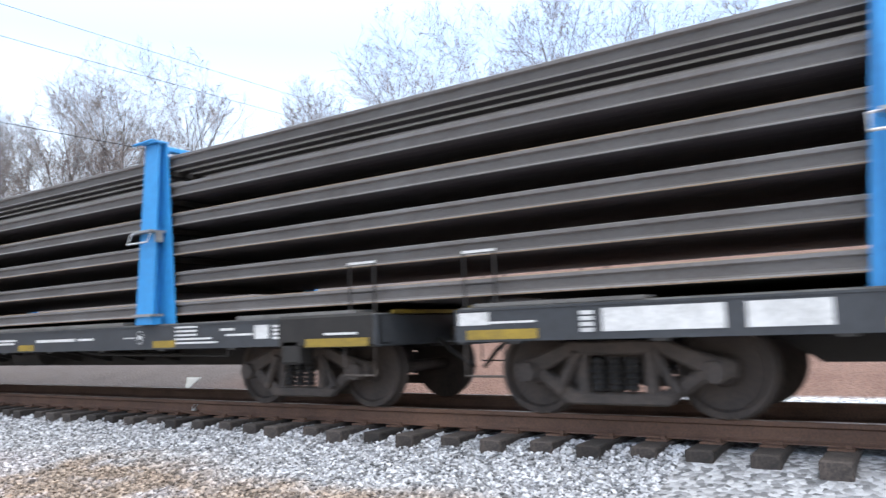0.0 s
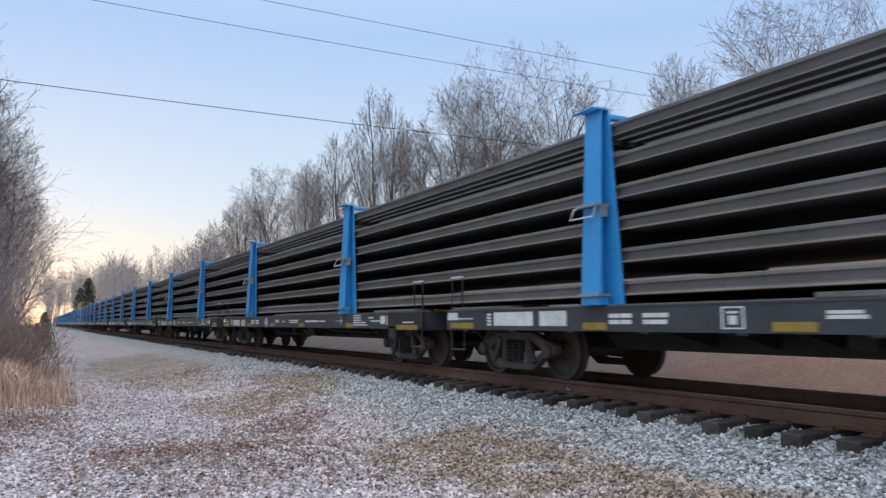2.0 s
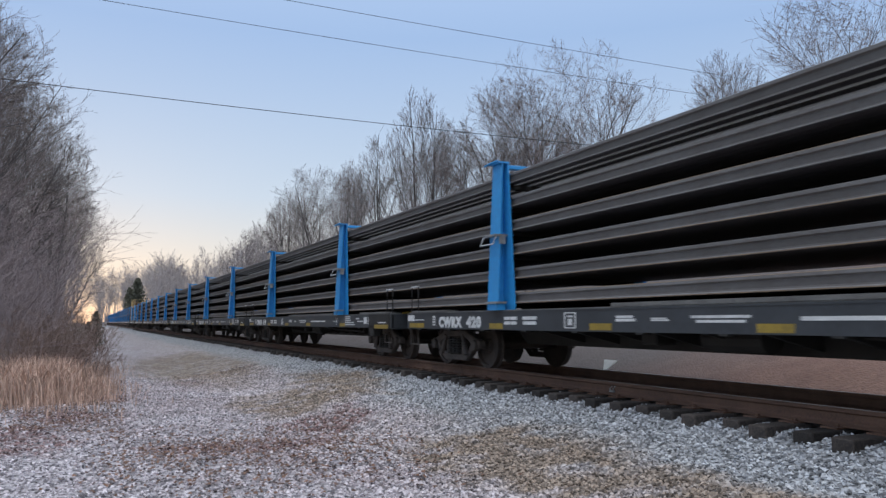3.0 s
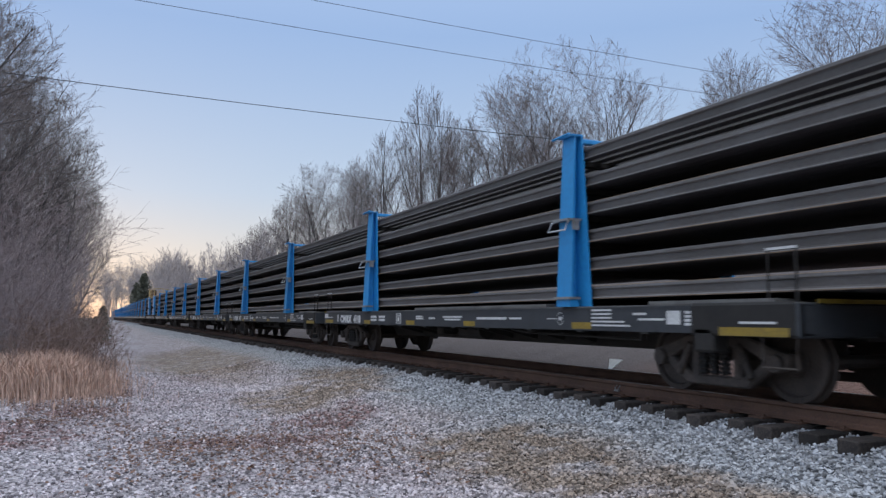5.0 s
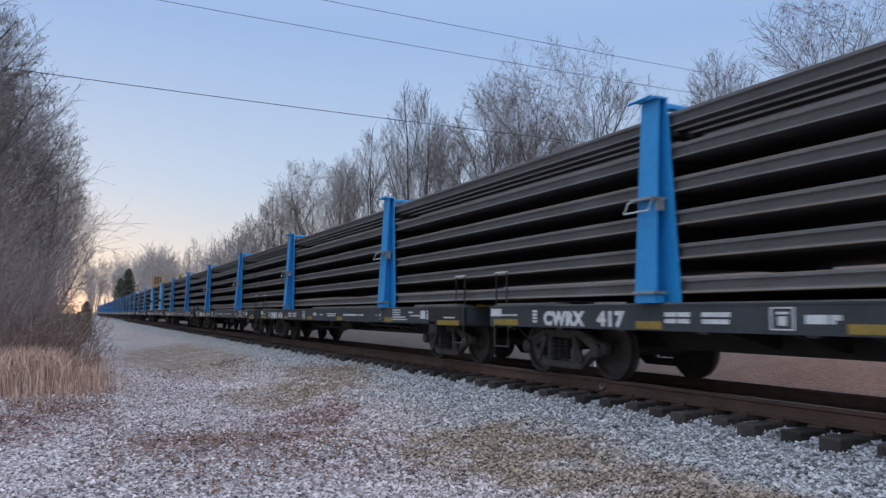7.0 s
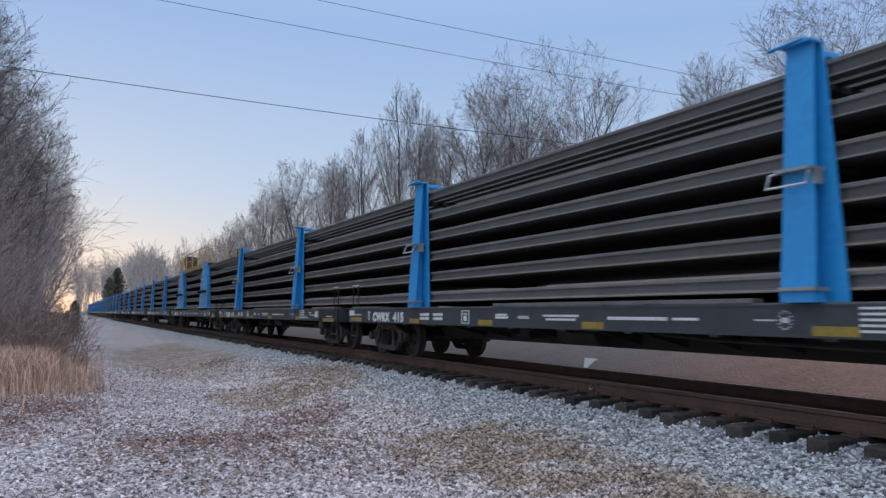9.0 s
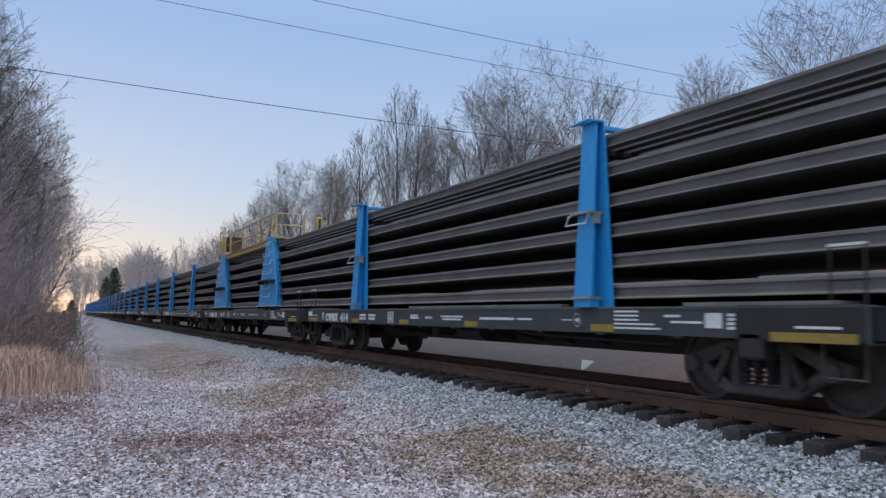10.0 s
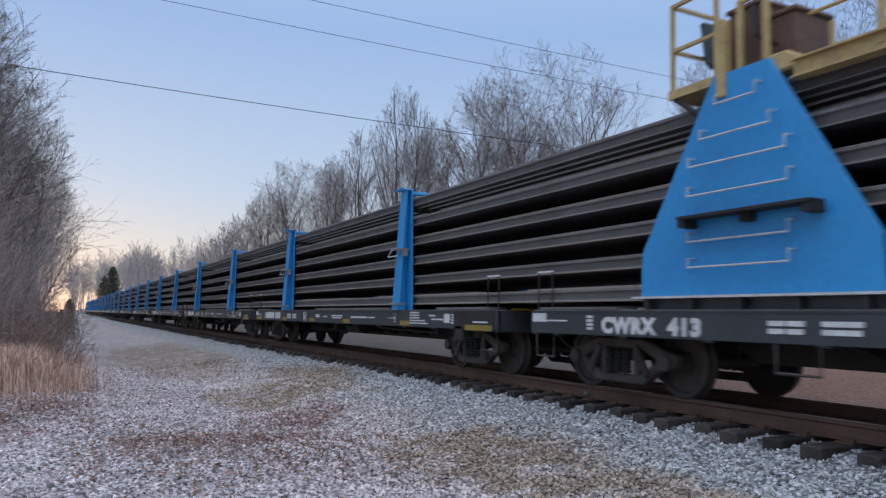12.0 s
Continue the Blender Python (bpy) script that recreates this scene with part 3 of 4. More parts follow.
def build_car(gantry=False):
    """A flat car, with its origin on the rail top under the rack at its lettered end; the other rack stands at y = -STAND."""
    car = new("flat_car")
    y0, y1 = -STAND - 3.88, 3.88
    for side in (-1, 1):
        b = Build().prism([(side * x, z) for x, z in ((1.47, 0.725), (1.47, 1.015), (1.478, 1.015), (1.478, 1.035), (1.26, 1.035), (1.26, 1.015), (1.40, 1.015), (1.40, 0.745), (1.26, 0.745), (1.26, 0.725))], 1, y0, y1)
        part("side_sill", b, BLACK, car, "faded black side sill")
    pocket = Build().box(-1.47, -1.33, -0.07, 0.07, 0.70, 0.725).mesh("stake_pocket", UNDER)
    for k in range(12):
        part("stake_pocket", pocket, UNDER, car, at=pose(0, y0 + 0.9 + k * 1.36, 0))
    part("deck", Build().box(-1.45, 1.45, y0 + 0.05, y1 - 0.05, 1.0, 1.052), DECK, car, "weathered grey deck plate")
    part("deck_strip", Build().box(-1.46, -1.30, -STAND + 0.6, -3.0, 1.052, 1.10), DECK, car, "grey deck edge plate")
    part("deck_strip", Build().box(-1.46, -1.1, y0 + 0.3, -STAND - 1.7, 1.052, 1.095), DECK, car)
    part("deck_strip", Build().box(-1.46, -1.2, 2.0, y1 - 0.2, 1.052, 1.085), DECK, car)
    # added out of sight on the far side, to block sky under the rails
    part("deck_curb", Build().box(1.28, 1.45, y0 + 0.1, y1 - 0.1, 1.052, 1.30), UNDER, car)
    out = [(y0 + 0.1, 0.98), (y1 - 0.1, 0.98), (y1 - 0.1, 0.66), (1.15, 0.66), (0.85, 0.46), (-STAND - 0.75, 0.46), (-STAND - 1.05, 0.66), (y0 + 0.1, 0.66)]
    part("center_sill", Build().prism(out, 0, -0.36, 0.36), UNDER, car)
    bearer = Build().prism([(-1.38, 0.98), (-1.38, 0.76), (-0.36, 0.52), (0.36, 0.52), (1.38, 0.76), (1.38, 0.98)], 1, -0.03, 0.03).mesh("cross_bearer", UNDER)
    for k in range(9):
        part("cross_bearer", bearer, UNDER, car, at=pose(0, -STAND + 0.9 + k * 0.87, 0))
    part("air_reservoir", Build().rod([(-0.75, -4.9, 0.66), (-0.75, -4.0, 0.66)], 0.17, 12), UNDER, car, "sooty air reservoir")
    part("brake_valve", Build().box(-0.9, -0.55, -3.2, -2.9, 0.55, 0.9), UNDER, car, bevel=0.02)
    pipe = Build().rod([(-1.15, -STAND - 1.2, 0.62), (-1.15, -STAND + 1.6, 0.66), (-0.9, -STAND + 2.6, 0.7)], 0.022, 6).rod([(-1.15, -STAND - 1.2, 0.62), (-1.15, -STAND - 1.2, 0.95)], 0.05, 6)
    part("brake_rod", pipe, UNDER, car)
    for y, s in ((y1, 1), (y0, -1)):
        part("end_sill", Build().box(-1.45, 1.45, *sorted((y, y - s * 0.12)), 0.70, 1.04), BLACK, car, bevel=0.015)
        cpl = Build().box(-0.09, 0.09, *sorted((y - s * 0.05, y + s * 0.36)), 0.72, 0.90).box(-0.17, 0.17, *sorted((y + s * 0.30, y + s * 0.52)), 0.68, 0.98)
        part("coupler", cpl, TRUCK, car, "rusty cast coupler", bevel=0.02)
        part("air_hose", Build().rod([(-0.35, y, 0.75), (-0.36, y + s * 0.2, 0.6), (-0.25, y + s * 0.42, 0.42)], 0.025, 6), UNDER, car)
        part("end_strip", Build().box(-1.2, 1.2, *sorted((y - s * 0.02, y + s * 0.004)), 1.042, 1.085), YELLOW, car, "yellow end edge")
        for side in (-1, 1):
            h = hoop(y - s * 0.42, y - s * 0.08, side * 1.40, 1.03, 1.58)
            part("ladder_hoop", h, UNDER, car, "thin dark steel grab hoop")
            part("hoop_top", Build().box(*sorted((side * 1.385, side * 1.42)), *sorted((y - s * 0.43, y - s * 0.07)), 1.578, 1.605), WHITE, car, "white painted top rung")
            st = Build().rod([(side * 1.42, y - s * 0.50, 0.74), (side * 1.42, y - s * 0.50, 0.40), (side * 1.42, y - s * 0.08, 0.40), (side * 1.42, y - s * 0.08, 0.74)], 0.016, 6)
            part("stirrup_step", st, TRUCK, car, "bare steel stirrup step")
    # raised housing and brake gear at the plain end
    part("brake_housing", Build().box(-1.50, -1.30, y0 + 0.05, y0 + 1.45, 0.70, 1.06).box(-1.50, -1.25, y0 + 1.1, y0 + 1.4, 0.52, 0.80), UNDER, car, "black brake gear housing", bevel=0.03)
    flat("reflector", y0 + 0.1, y0 + 1.0, 0.71, 0.80, YELLOW, car, x=-1.503)
    flat("marking", y0 + 0.25, y0 + 0.72, 0.835, 0.86, WHITE, car, x=-1.503)
    build_truck(car, 2.45)
    build_truck(car, -STAND - 2.35)
    if gantry:
        build_tower(car, 0.09, 1.50)
        build_tower(car, -STAND + 0.13, 1.25)
        build_platform(car)
        step = Build().rod([(-1.44, -0.30, 0.74), (-1.44, -0.30, 0.44), (-1.44, -0.78, 0.44), (-1.44, -0.78, 0.74)], 0.018, 6)
        part("stirrup_step", step, TRUCK, car, "bare steel stirrup step")
    else:
        build_stand(car, 0.0)
        build_stand(car, -STAND)
    # yellow reflector strips
    for a, b in ((3.75, 3.0), (0.26, -0.19), (-2.55, -3.02), (-5.36, -5.81), (-8.81, -9.27)) * (not gantry):
        flat("reflector", a, b, 0.745, 0.835, YELLOW, car)
    # stencilled lines that cannot be read
    bars = [(3.84, 3.50, 0.88, 1.0), (3.51, 3.02, 0.89, 0.91), (-3.11, -3.49, 0.86, 0.895), (-3.11, -3.45, 0.905, 0.935), (-3.78, -4.09, 0.865, 0.885), (-3.78, -4.05, 0.89, 0.905),
            (-4.44, -5.29, 0.895, 0.925), (-4.52, -5.22, 0.845, 0.875), (-5.89, -6.95, 0.865, 0.905), (-7.03, -7.42, 0.87, 0.90), (-8.17, -8.41, 0.875, 0.89),
            (-9.28, -9.71, 0.985, 1.008), (-9.28, -9.71, 0.935, 0.958), (-9.28, -9.71, 0.885, 0.908), (-9.28, -9.98, 0.835, 0.858), (-9.28, -10.09, 0.785, 0.808),
            (-10.15, -10.4, 0.93, 0.96), (-10.25, -10.72, 0.865, 0.89), (-10.76, -10.99, 0.82, 0.98)]
    for k in range(4):
        bars += [(-11.06, -11.2, 0.81 + 0.045 * k, 0.84 + 0.045 * k), (2.58, 2.46, 0.79 + 0.05 * k, 0.825 + 0.05 * k)]
    for u in (-0.24, -0.45, -0.82):
        w = 0.19 if u > -0.8 else 0.40
        bars += [(u, u - w, 0.89, 0.94), (u, u - w * 0.95, 0.815, 0.865)]
    for a, b, z0, z1 in bars:
        flat("marking", a, b, z0, z1, WHITE, car)
    ring = Build()
    for k in range(14):
        a, c = 2 * math.pi * k / 14, 2 * math.pi * (k + 0.6) / 14
        ring.box(-1.475, -1.47, -8.52 + 0.075 * math.cos(a) - 0.007, -8.52 + 0.075 * math.cos(a) + 0.007, 0.885 + 0.085 * math.sin(a) - 0.007, 0.885 + 0.085 * math.sin(a) + 0.007)
    ring.box(-1.475, -1.47, -8.56, -8.48, 0.86, 0.91)
    part("marking", ring, WHITE, car)
    return car


def lettering(text, parent, near, far, z=0.75, high=0.21):
    """Bold stencilled characters on the camera-side sill, from far to near along the car."""
    cu = bpy.data.curves.new("lettering", "FONT")
    cu.body, cu.size, cu.extrude, cu.offset, cu.resolution_u, cu.space_character = text, 0.3, 0.002, 0.019, 3, 1.12
    tmp = bpy.data.objects.new("lettering", cu)
    scene.collection.objects.link(tmp)
    bpy.context.view_layer.update()
    me = bpy.data.meshes.new_from_object(tmp.evaluated_get(bpy.context.evaluated_depsgraph_get()))
    bpy.data.objects.remove(tmp)
    co = np.array([v.co[:] for v in me.vertices])
    lo, hi = co.min(0), co.max(0)
    for v in me.vertices:
        a = (v.co.x - lo[0]) / (hi[0] - lo[0])
        h = (v.co.y - lo[1]) / (hi[1] - lo[1])
        v.co = (-1.472 - 0.002 - v.co.z, far - a * (far - near), z + h * high)
    me.materials.clear()
    me.materials.append(WHITE)
    return part("lettering", me, WHITE, parent, "white stencilled lettering")


def test_box(car, u):
    """A framed stencil panel on the sill, with lines too small to read."""
    for a, b, z0, z1 in ((0, 0.28, 0.765, 0.78), (0, 0.28, 0.975, 0.99), (0, 0.022, 0.78, 0.975), (0.258, 0.28, 0.78, 0.975), (0.07, 0.21, 0.92, 0.945), (0.09, 0.19, 0.81, 0.90)):
        flat("marking", u - a, u - b, z0, z1, WHITE, car)


# ---- the train: cars and the long welded rails on them ----
CARS = list(range(-10, 17))
NUMBERED = {-5: "CWRX 420", -4: "CWRX 419", -3: "CWRX 418", -2: "CWRX 417", -1: "CWRX 416", 0: "CWRX 415", 1: "CWRX 414", 2: "CWRX 413"}


# small surges of the train's run, each half second, in metres
SWAY = [0.02, 0.12, 0.08, 0.12, 0.12, 0.15, 0.09, 0.02, -0.04, -0.12, -0.25, 0.22, -0.28, 0.0, -0.49, -0.40, -0.40, -0.45, -0.59, -0.09,
        -0.50, 0.09, -0.50, 0.20, -0.14]


def train_at(t):
    """Where the rack of the car marked 415 stands along the track at t seconds."""
    return 139.78 - 13.935 * t + 0.0275 * t ** 2 - 0.003447 * t ** 3 + float(np.interp(t, [0.5 * k for k in range(25)], SWAY))


cars, loads = {}, []
model = build_car()
tagged(model, "black flat car with blue rail racks and white stencils", "flat car", "cars of the rail train")
gantry_car = build_car(gantry=True)
tagged(gantry_car, "black flat car with broad blue legs and a yellow gantry walkway", "gantry car", "cars of the rail train")
for k in CARS:
    cars[k] = gantry_car if k == 2 else model if k == CARS[0] else copy_thing(model, pose(TRACK_X, train_at(0) + CAR * k, 0))
for k in CARS:
    if k in NUMBERED:
        mark, number = NUMBERED[k].split()
        lettering(mark, cars[k], 1.29, 2.28)
        # the digits stand further from the letters on one car
        shift = 0.09 if k == -2 else 0.0
        lettering(number, cars[k], (0.62 if k == 2 else 0.56) - shift, 1.12 - shift)
    else:
        for a, b in ((2.38, 1.36), (1.2, 0.6)):
            flat("marking", a, b, 0.79, 0.99, WHITE, cars[k])
    test_box(cars[k], -1.72 if k == -2 else -1.95)
    if k == -2:
        for a, b, z0, z1 in ((-2.12, -2.36, 0.83, 0.915), (-2.38, -2.43, 0.83, 0.915), (-2.44, -2.49, 0.865, 0.915)):
            flat("marking", a, b, z0, z1, WHITE, cars[k])

U0, U1 = CAR * CARS[0] - STAND - 3.0, CAR * CARS[-1] + 3.0
EDGE = material("fresh_rust_edge", (0.30, 0.215, 0.14), 0.8, 0.0, dark=(0.18, 0.125, 0.09), scale=1.5, fine=20, bump=0)


def long_rail(rusty):
    """A rail with dull grey sides, shade painted dark under its foot, and fresh rust along the edges named."""
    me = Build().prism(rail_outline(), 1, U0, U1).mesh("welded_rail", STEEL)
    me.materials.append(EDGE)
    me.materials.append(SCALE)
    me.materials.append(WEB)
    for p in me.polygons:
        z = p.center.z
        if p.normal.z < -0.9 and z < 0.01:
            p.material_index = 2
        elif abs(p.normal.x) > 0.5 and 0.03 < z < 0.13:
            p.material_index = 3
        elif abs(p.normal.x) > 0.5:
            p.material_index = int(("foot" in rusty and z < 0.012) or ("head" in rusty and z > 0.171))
    return me


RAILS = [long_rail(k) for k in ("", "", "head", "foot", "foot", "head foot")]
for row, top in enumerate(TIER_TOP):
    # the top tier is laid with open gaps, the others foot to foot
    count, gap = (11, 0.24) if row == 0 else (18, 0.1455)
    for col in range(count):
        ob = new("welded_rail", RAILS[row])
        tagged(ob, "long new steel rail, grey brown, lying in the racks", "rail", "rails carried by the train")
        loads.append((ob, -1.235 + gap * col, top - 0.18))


# ---- woods ----
def rot_about(d, axis, ang):
    return Matrix.Rotation(ang, 3, axis) @ d


class Wood:
    """Tapered three- and five-sided limbs, gathered into one mesh for the trunk and limbs and one for the twigs."""
    def __init__(self, seed, crown=None):
        self.r = random.Random(seed)
        self.big, self.small = Build(), Build()
        # middle height, half width and half height of the rounded outline in which the crown stays
        self.crown = crown

    def fits(self, p, d, length):
        if not self.crown:
            return length
        mid, wide, high = self.crown
        for _ in range(7):
            q = p + d * length
            if (q.x ** 2 + q.y ** 2) / wide ** 2 + ((q.z - mid) / high) ** 2 < self.r.uniform(0.85, 1.1):
                break
            length *= 0.78
        return length

    def limb(self, p, d, length, r0, level, up, spread, kids, bend=0.10, thin=0.010):
        length = self.fits(p, d, length)
        steps = 4 if level < 2 else 2 if level == 2 else 1
        pts, rad = [p.copy()], [r0]
        q, w = p.copy(), d.copy()
        for i in range(steps):
            w = (w + Vector((self.r.gauss(0, bend), self.r.gauss(0, bend), self.r.gauss(0, bend * 0.6) + up))).normalized()
            q = q + w * (length / steps)
            pts.append(q.copy())
            rad.append(max(thin * 0.6, r0 * (1 - (0.93 if level < 2 else 0.75) * (i + 1) / steps)))
        (self.big if level < 2 else self.small).rod(pts, rad, 6 if level == 0 else 4 if level == 1 else 3, level < 2)
        if level >= len(kids):
            return
        lo = 0.30 if level == 0 else 0.22
        for k in range(kids[level]):
            f = lo + (1 - lo) * (k + self.r.random()) / kids[level]
            i = min(steps - 1, int(f * steps))
            base = pts[i].lerp(pts[i + 1], f * steps - i)
            axis = Vector((self.r.gauss(0, 1), self.r.gauss(0, 1), self.r.gauss(0, 0.3)))
            way = (pts[i + 1] - pts[i]).normalized()
            axis = way.cross(axis).normalized()
            nd = rot_about(way, axis, self.r.uniform(0.6, 1.3) * spread)
            ratio = ((0.66 - 0.16 * f if level == 0 else 0.60 - 0.15 * f if level == 1 else 0.48 - 0.12 * f) if self.crown else (0.58 - 0.28 * f if level == 0 else 0.52 - 0.15 * f if level == 1 else 0.42 - 0.12 * f)) * self.r.uniform(0.7, 1.2)
            self.limb(base, nd, length * ratio, max(thin, rad[i] * (0.45 if level else 0.42)), level + 1, up * 0.8 + 0.015, spread, kids, bend * 1.2, thin)


def tree_model(seed, height, radius, kids=(15, 7, 5, 3), spread=0.75, up=0.06, forks=1, thin=0.0075, lean=0.05, crown=(0.58, 0.33), label="bare grey deciduous tree with fine branching twigs"):
    w = Wood(seed, (height * crown[0], height * crown[1], height * (1 - crown[0])))
    for k in range(forks):
        way = Vector((w.r.gauss(0, lean), w.r.gauss(0, lean), 1)).normalized()
        w.limb(Vector((0.1 * k, 0.05 * k, -0.3)), way, height * w.r.uniform(0.8, 1.0), radius / (1 + 0.15 * (forks - 1)), 0, up, spread, kids, 0.085, thin)
    tree = new("tree")
    part("trunk", w.big, BARK, tree)
    crown = bpy.data.meshes.new("crown")
    crown.from_pydata(w.small.v, [], w.small.f)
    crown.materials.append(TWIG)
    part("crown", crown, TWIG, tree)
    return tagged(tree, label, "tree", "bare trees by the track")


def polar(az, dist):
    a = radians(az)
    return dist * math.sin(a), dist * math.cos(a)


def stand_tree(base, az, dist, top, turn=0.0, edge=False):
    """A copy of a tree whose tip stands top degrees over the eye's level; az is the bearing of its middle, or of its right-hand edge."""
    x, y = polar(az, dist)
    z = float(ground_z(np.array(x), np.array(y))) - 0.1
    co = np.array([v.co[:] for v in base.children[1].data.vertices])
    k = (dist * math.tan(radians(top)) + EYE[2] - z) / float(np.percentile(co[:, 2], 99.8))
    mid = Matrix.Rotation(radians(turn), 3, "Z") @ Vector((*co[:, :2].mean(0).tolist(), 0)) * k
    if edge:
        mid.x = k * float(np.percentile(co[:, 0] * math.cos(radians(turn)) - co[:, 1] * math.sin(radians(turn)), 99))
    t = copy_thing(base, pose(0, 0, 0))
    t.matrix_basis = pose(x - mid.x, y - mid.y, z, 0, 0, turn) @ Matrix.Diagonal((k, k, k, 1))
    return t


tall = tree_model(1, 15.0, 0.19, (10, 8, 6, 2), 0.46, 0.085, 4, 0.006, lean=0.07, crown=(0.60, 0.165))
round_ = tree_model(2, 14.0, 0.20, (10, 7, 6, 3), 0.66, 0.055, 4, 0.006, lean=0.22, crown=(0.58, 0.36))
slim = tree_model(3, 14.0, 0.15, (11, 7, 6, 2), 0.58, 0.07, 3, 0.006, lean=0.09, crown=(0.58, 0.24))
broad = tree_model(5, 13.5, 0.20, (9, 7, 6, 3), 0.68, 0.05, 5, 0.006, lean=0.27, crown=(0.56, 0.42))
young = tree_model(8, 8.0, 0.08, (12, 7, 5), 0.60, 0.08, 3, lean=0.14, crown=(0.56, 0.30), label="slender bare young tree with fine twigs")
models = [tall, round_, slim, broad, young]

# tree, bearing from the track's line, distance, height over the eye in degrees, turn
PLACED = [(tall, 23.4, 47, 17.7, 10), (broad, 34.2, 44, 19.5, 40), (round_, 30.4, 47, 17.0, 120), (round_, 37.6, 45, 17.6, 222), (round_, 32.4, 50, 17.2, 75), (slim, 20.2, 56, 14.4, 30), (slim, 26.6, 54, 15.0, 200), (round_, 28.6, 52, 16.6, 300),
          (tall, 17.9, 64, 12.3, 80), (round_, 15.0, 72, 11.2, 170), (slim, 13.2, 80, 9.4, 15), (broad, 16.4, 76, 11.0, 66), (slim, 47.0, 40, 18.8, 140), (young, 45.4, 50, 17.0, 77),
          (broad, 55.8, 37, 22.6, 20), (broad, 68.0, 30, 24.0, 100), (round_, 80.0, 30, 23.0, 12), (young, 60.0, 42, 17.5, 5),
          (slim, 10.8, 110, 7.0, 91), (round_, 12.2, 94, 8.0, 210), (slim, 18.8, 82, 11.6, 144), (round_, 22.0, 72, 12.6, 260),
          (broad, 90.0, 33, 22.0, 70), (young, 25.0, 42, 13.0, 9), (young, 29.0, 40, 13.5, 99), (young, 33.0, 40, 14.5, 190), (young, 19.0, 54, 10.5, 280), (slim, 24.9, 58, 14.6, 62),
          (slim, 9.3, 130, 5.6, 12), (broad, 14.2, 100, 8.6, 44)]
for b, az, dist, sc, turn in PLACED:
    stand_tree(b, az, dist, sc, turn)
# the edge of the wood beside the lane
rnd = random.Random(12)
LEFT = [(-3.9, 26, 23), (-3.0, 30, 20), (-4.8, 31, 25), (-2.2, 36, 18), (-1.5, 40, 16), (-1.0, 44, 14.5), (-2.8, 48, 18), (-0.5, 54, 13), (-1.8, 60, 15.5),
        (-0.2, 66, 11), (-0.9, 74, 12), (0.2, 84, 9), (-0.4, 95, 10), (0.5, 108, 7.2), (0.8, 130, 6.2), (-3.6, 38, 20)]
for i, (az, dist, top) in enumerate(LEFT):
    stand_tree((round_, broad, slim, broad, round_)[i % 5], az, dist, top, rnd.uniform(0, 360), True)
for b in models:
    for o in (b, *b.children_recursive):
        bpy.data.objects.remove(o)


def brush(name, spots, label, seed, height=(2.5, 5.0), stems=5, mat=None):
    """Thickets of thin upright stems with side twigs, all in one mesh."""
    w = Wood(seed)
    for x, y, n in spots:
        for _ in range(n):
            px, py = x + w.r.gauss(0, 0.45), y + w.r.gauss(0, 1.2)
            z = float(ground_z(np.array(px), np.array(py)))
            d = Vector((w.r.gauss(0, 0.22), w.r.gauss(0, 0.22), 1)).normalized()
            w.limb(Vector((px, py, z - 0.1)), d, w.r.uniform(*height), 0.011, 2, 0.05, 0.85, (0, 0, 9, 6), 0.18, 0.004)
    me = bpy.data.meshes.new(name)
    me.from_pydata(w.small.v, [], w.small.f)
    me.materials.append(mat or BRUSH)
    return tagged(new(name, me), label, "brush", kind="stuff")


spots = []
for i in range(60):
    d = 21 + 70 * (i / 60) ** 1.4
    az = rnd.uniform(-9.0, -4.0) + 1.6 * (d > 42)
    spots.append((*polar(az, d), 8))
spots += [(*polar(rnd.uniform(-5.5, -1.9), rnd.uniform(48, 110)), 8) for _ in range(60)]
brush("roadside_brush", spots, "grey leafless brush along the wood's edge", 31, (2.0, 5.5))
spots = [(*polar(az, d), 9) for az, d in ((rnd.uniform(9, 42), rnd.uniform(36, 95)) for _ in range(64)) if d * math.sin(radians(az)) > 14.5]
brush("trackside_brush", spots, "grey leafless undergrowth behind the track", 32, (2.5, 5.0))


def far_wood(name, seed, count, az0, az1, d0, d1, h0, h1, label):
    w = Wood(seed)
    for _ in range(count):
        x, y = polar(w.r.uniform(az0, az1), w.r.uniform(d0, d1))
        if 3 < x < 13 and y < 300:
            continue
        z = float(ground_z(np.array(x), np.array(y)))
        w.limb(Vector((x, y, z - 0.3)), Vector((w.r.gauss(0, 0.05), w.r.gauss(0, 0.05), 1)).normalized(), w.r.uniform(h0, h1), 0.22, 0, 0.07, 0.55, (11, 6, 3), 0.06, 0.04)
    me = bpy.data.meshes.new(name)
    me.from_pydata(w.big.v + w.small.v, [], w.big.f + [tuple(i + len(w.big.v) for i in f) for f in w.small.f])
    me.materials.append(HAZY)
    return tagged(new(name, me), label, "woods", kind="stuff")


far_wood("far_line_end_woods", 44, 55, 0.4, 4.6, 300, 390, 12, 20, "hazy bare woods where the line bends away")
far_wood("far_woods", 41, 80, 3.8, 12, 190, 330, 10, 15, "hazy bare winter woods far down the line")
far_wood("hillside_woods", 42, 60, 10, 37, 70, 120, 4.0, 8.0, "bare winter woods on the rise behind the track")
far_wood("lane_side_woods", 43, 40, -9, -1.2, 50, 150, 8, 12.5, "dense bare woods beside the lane")


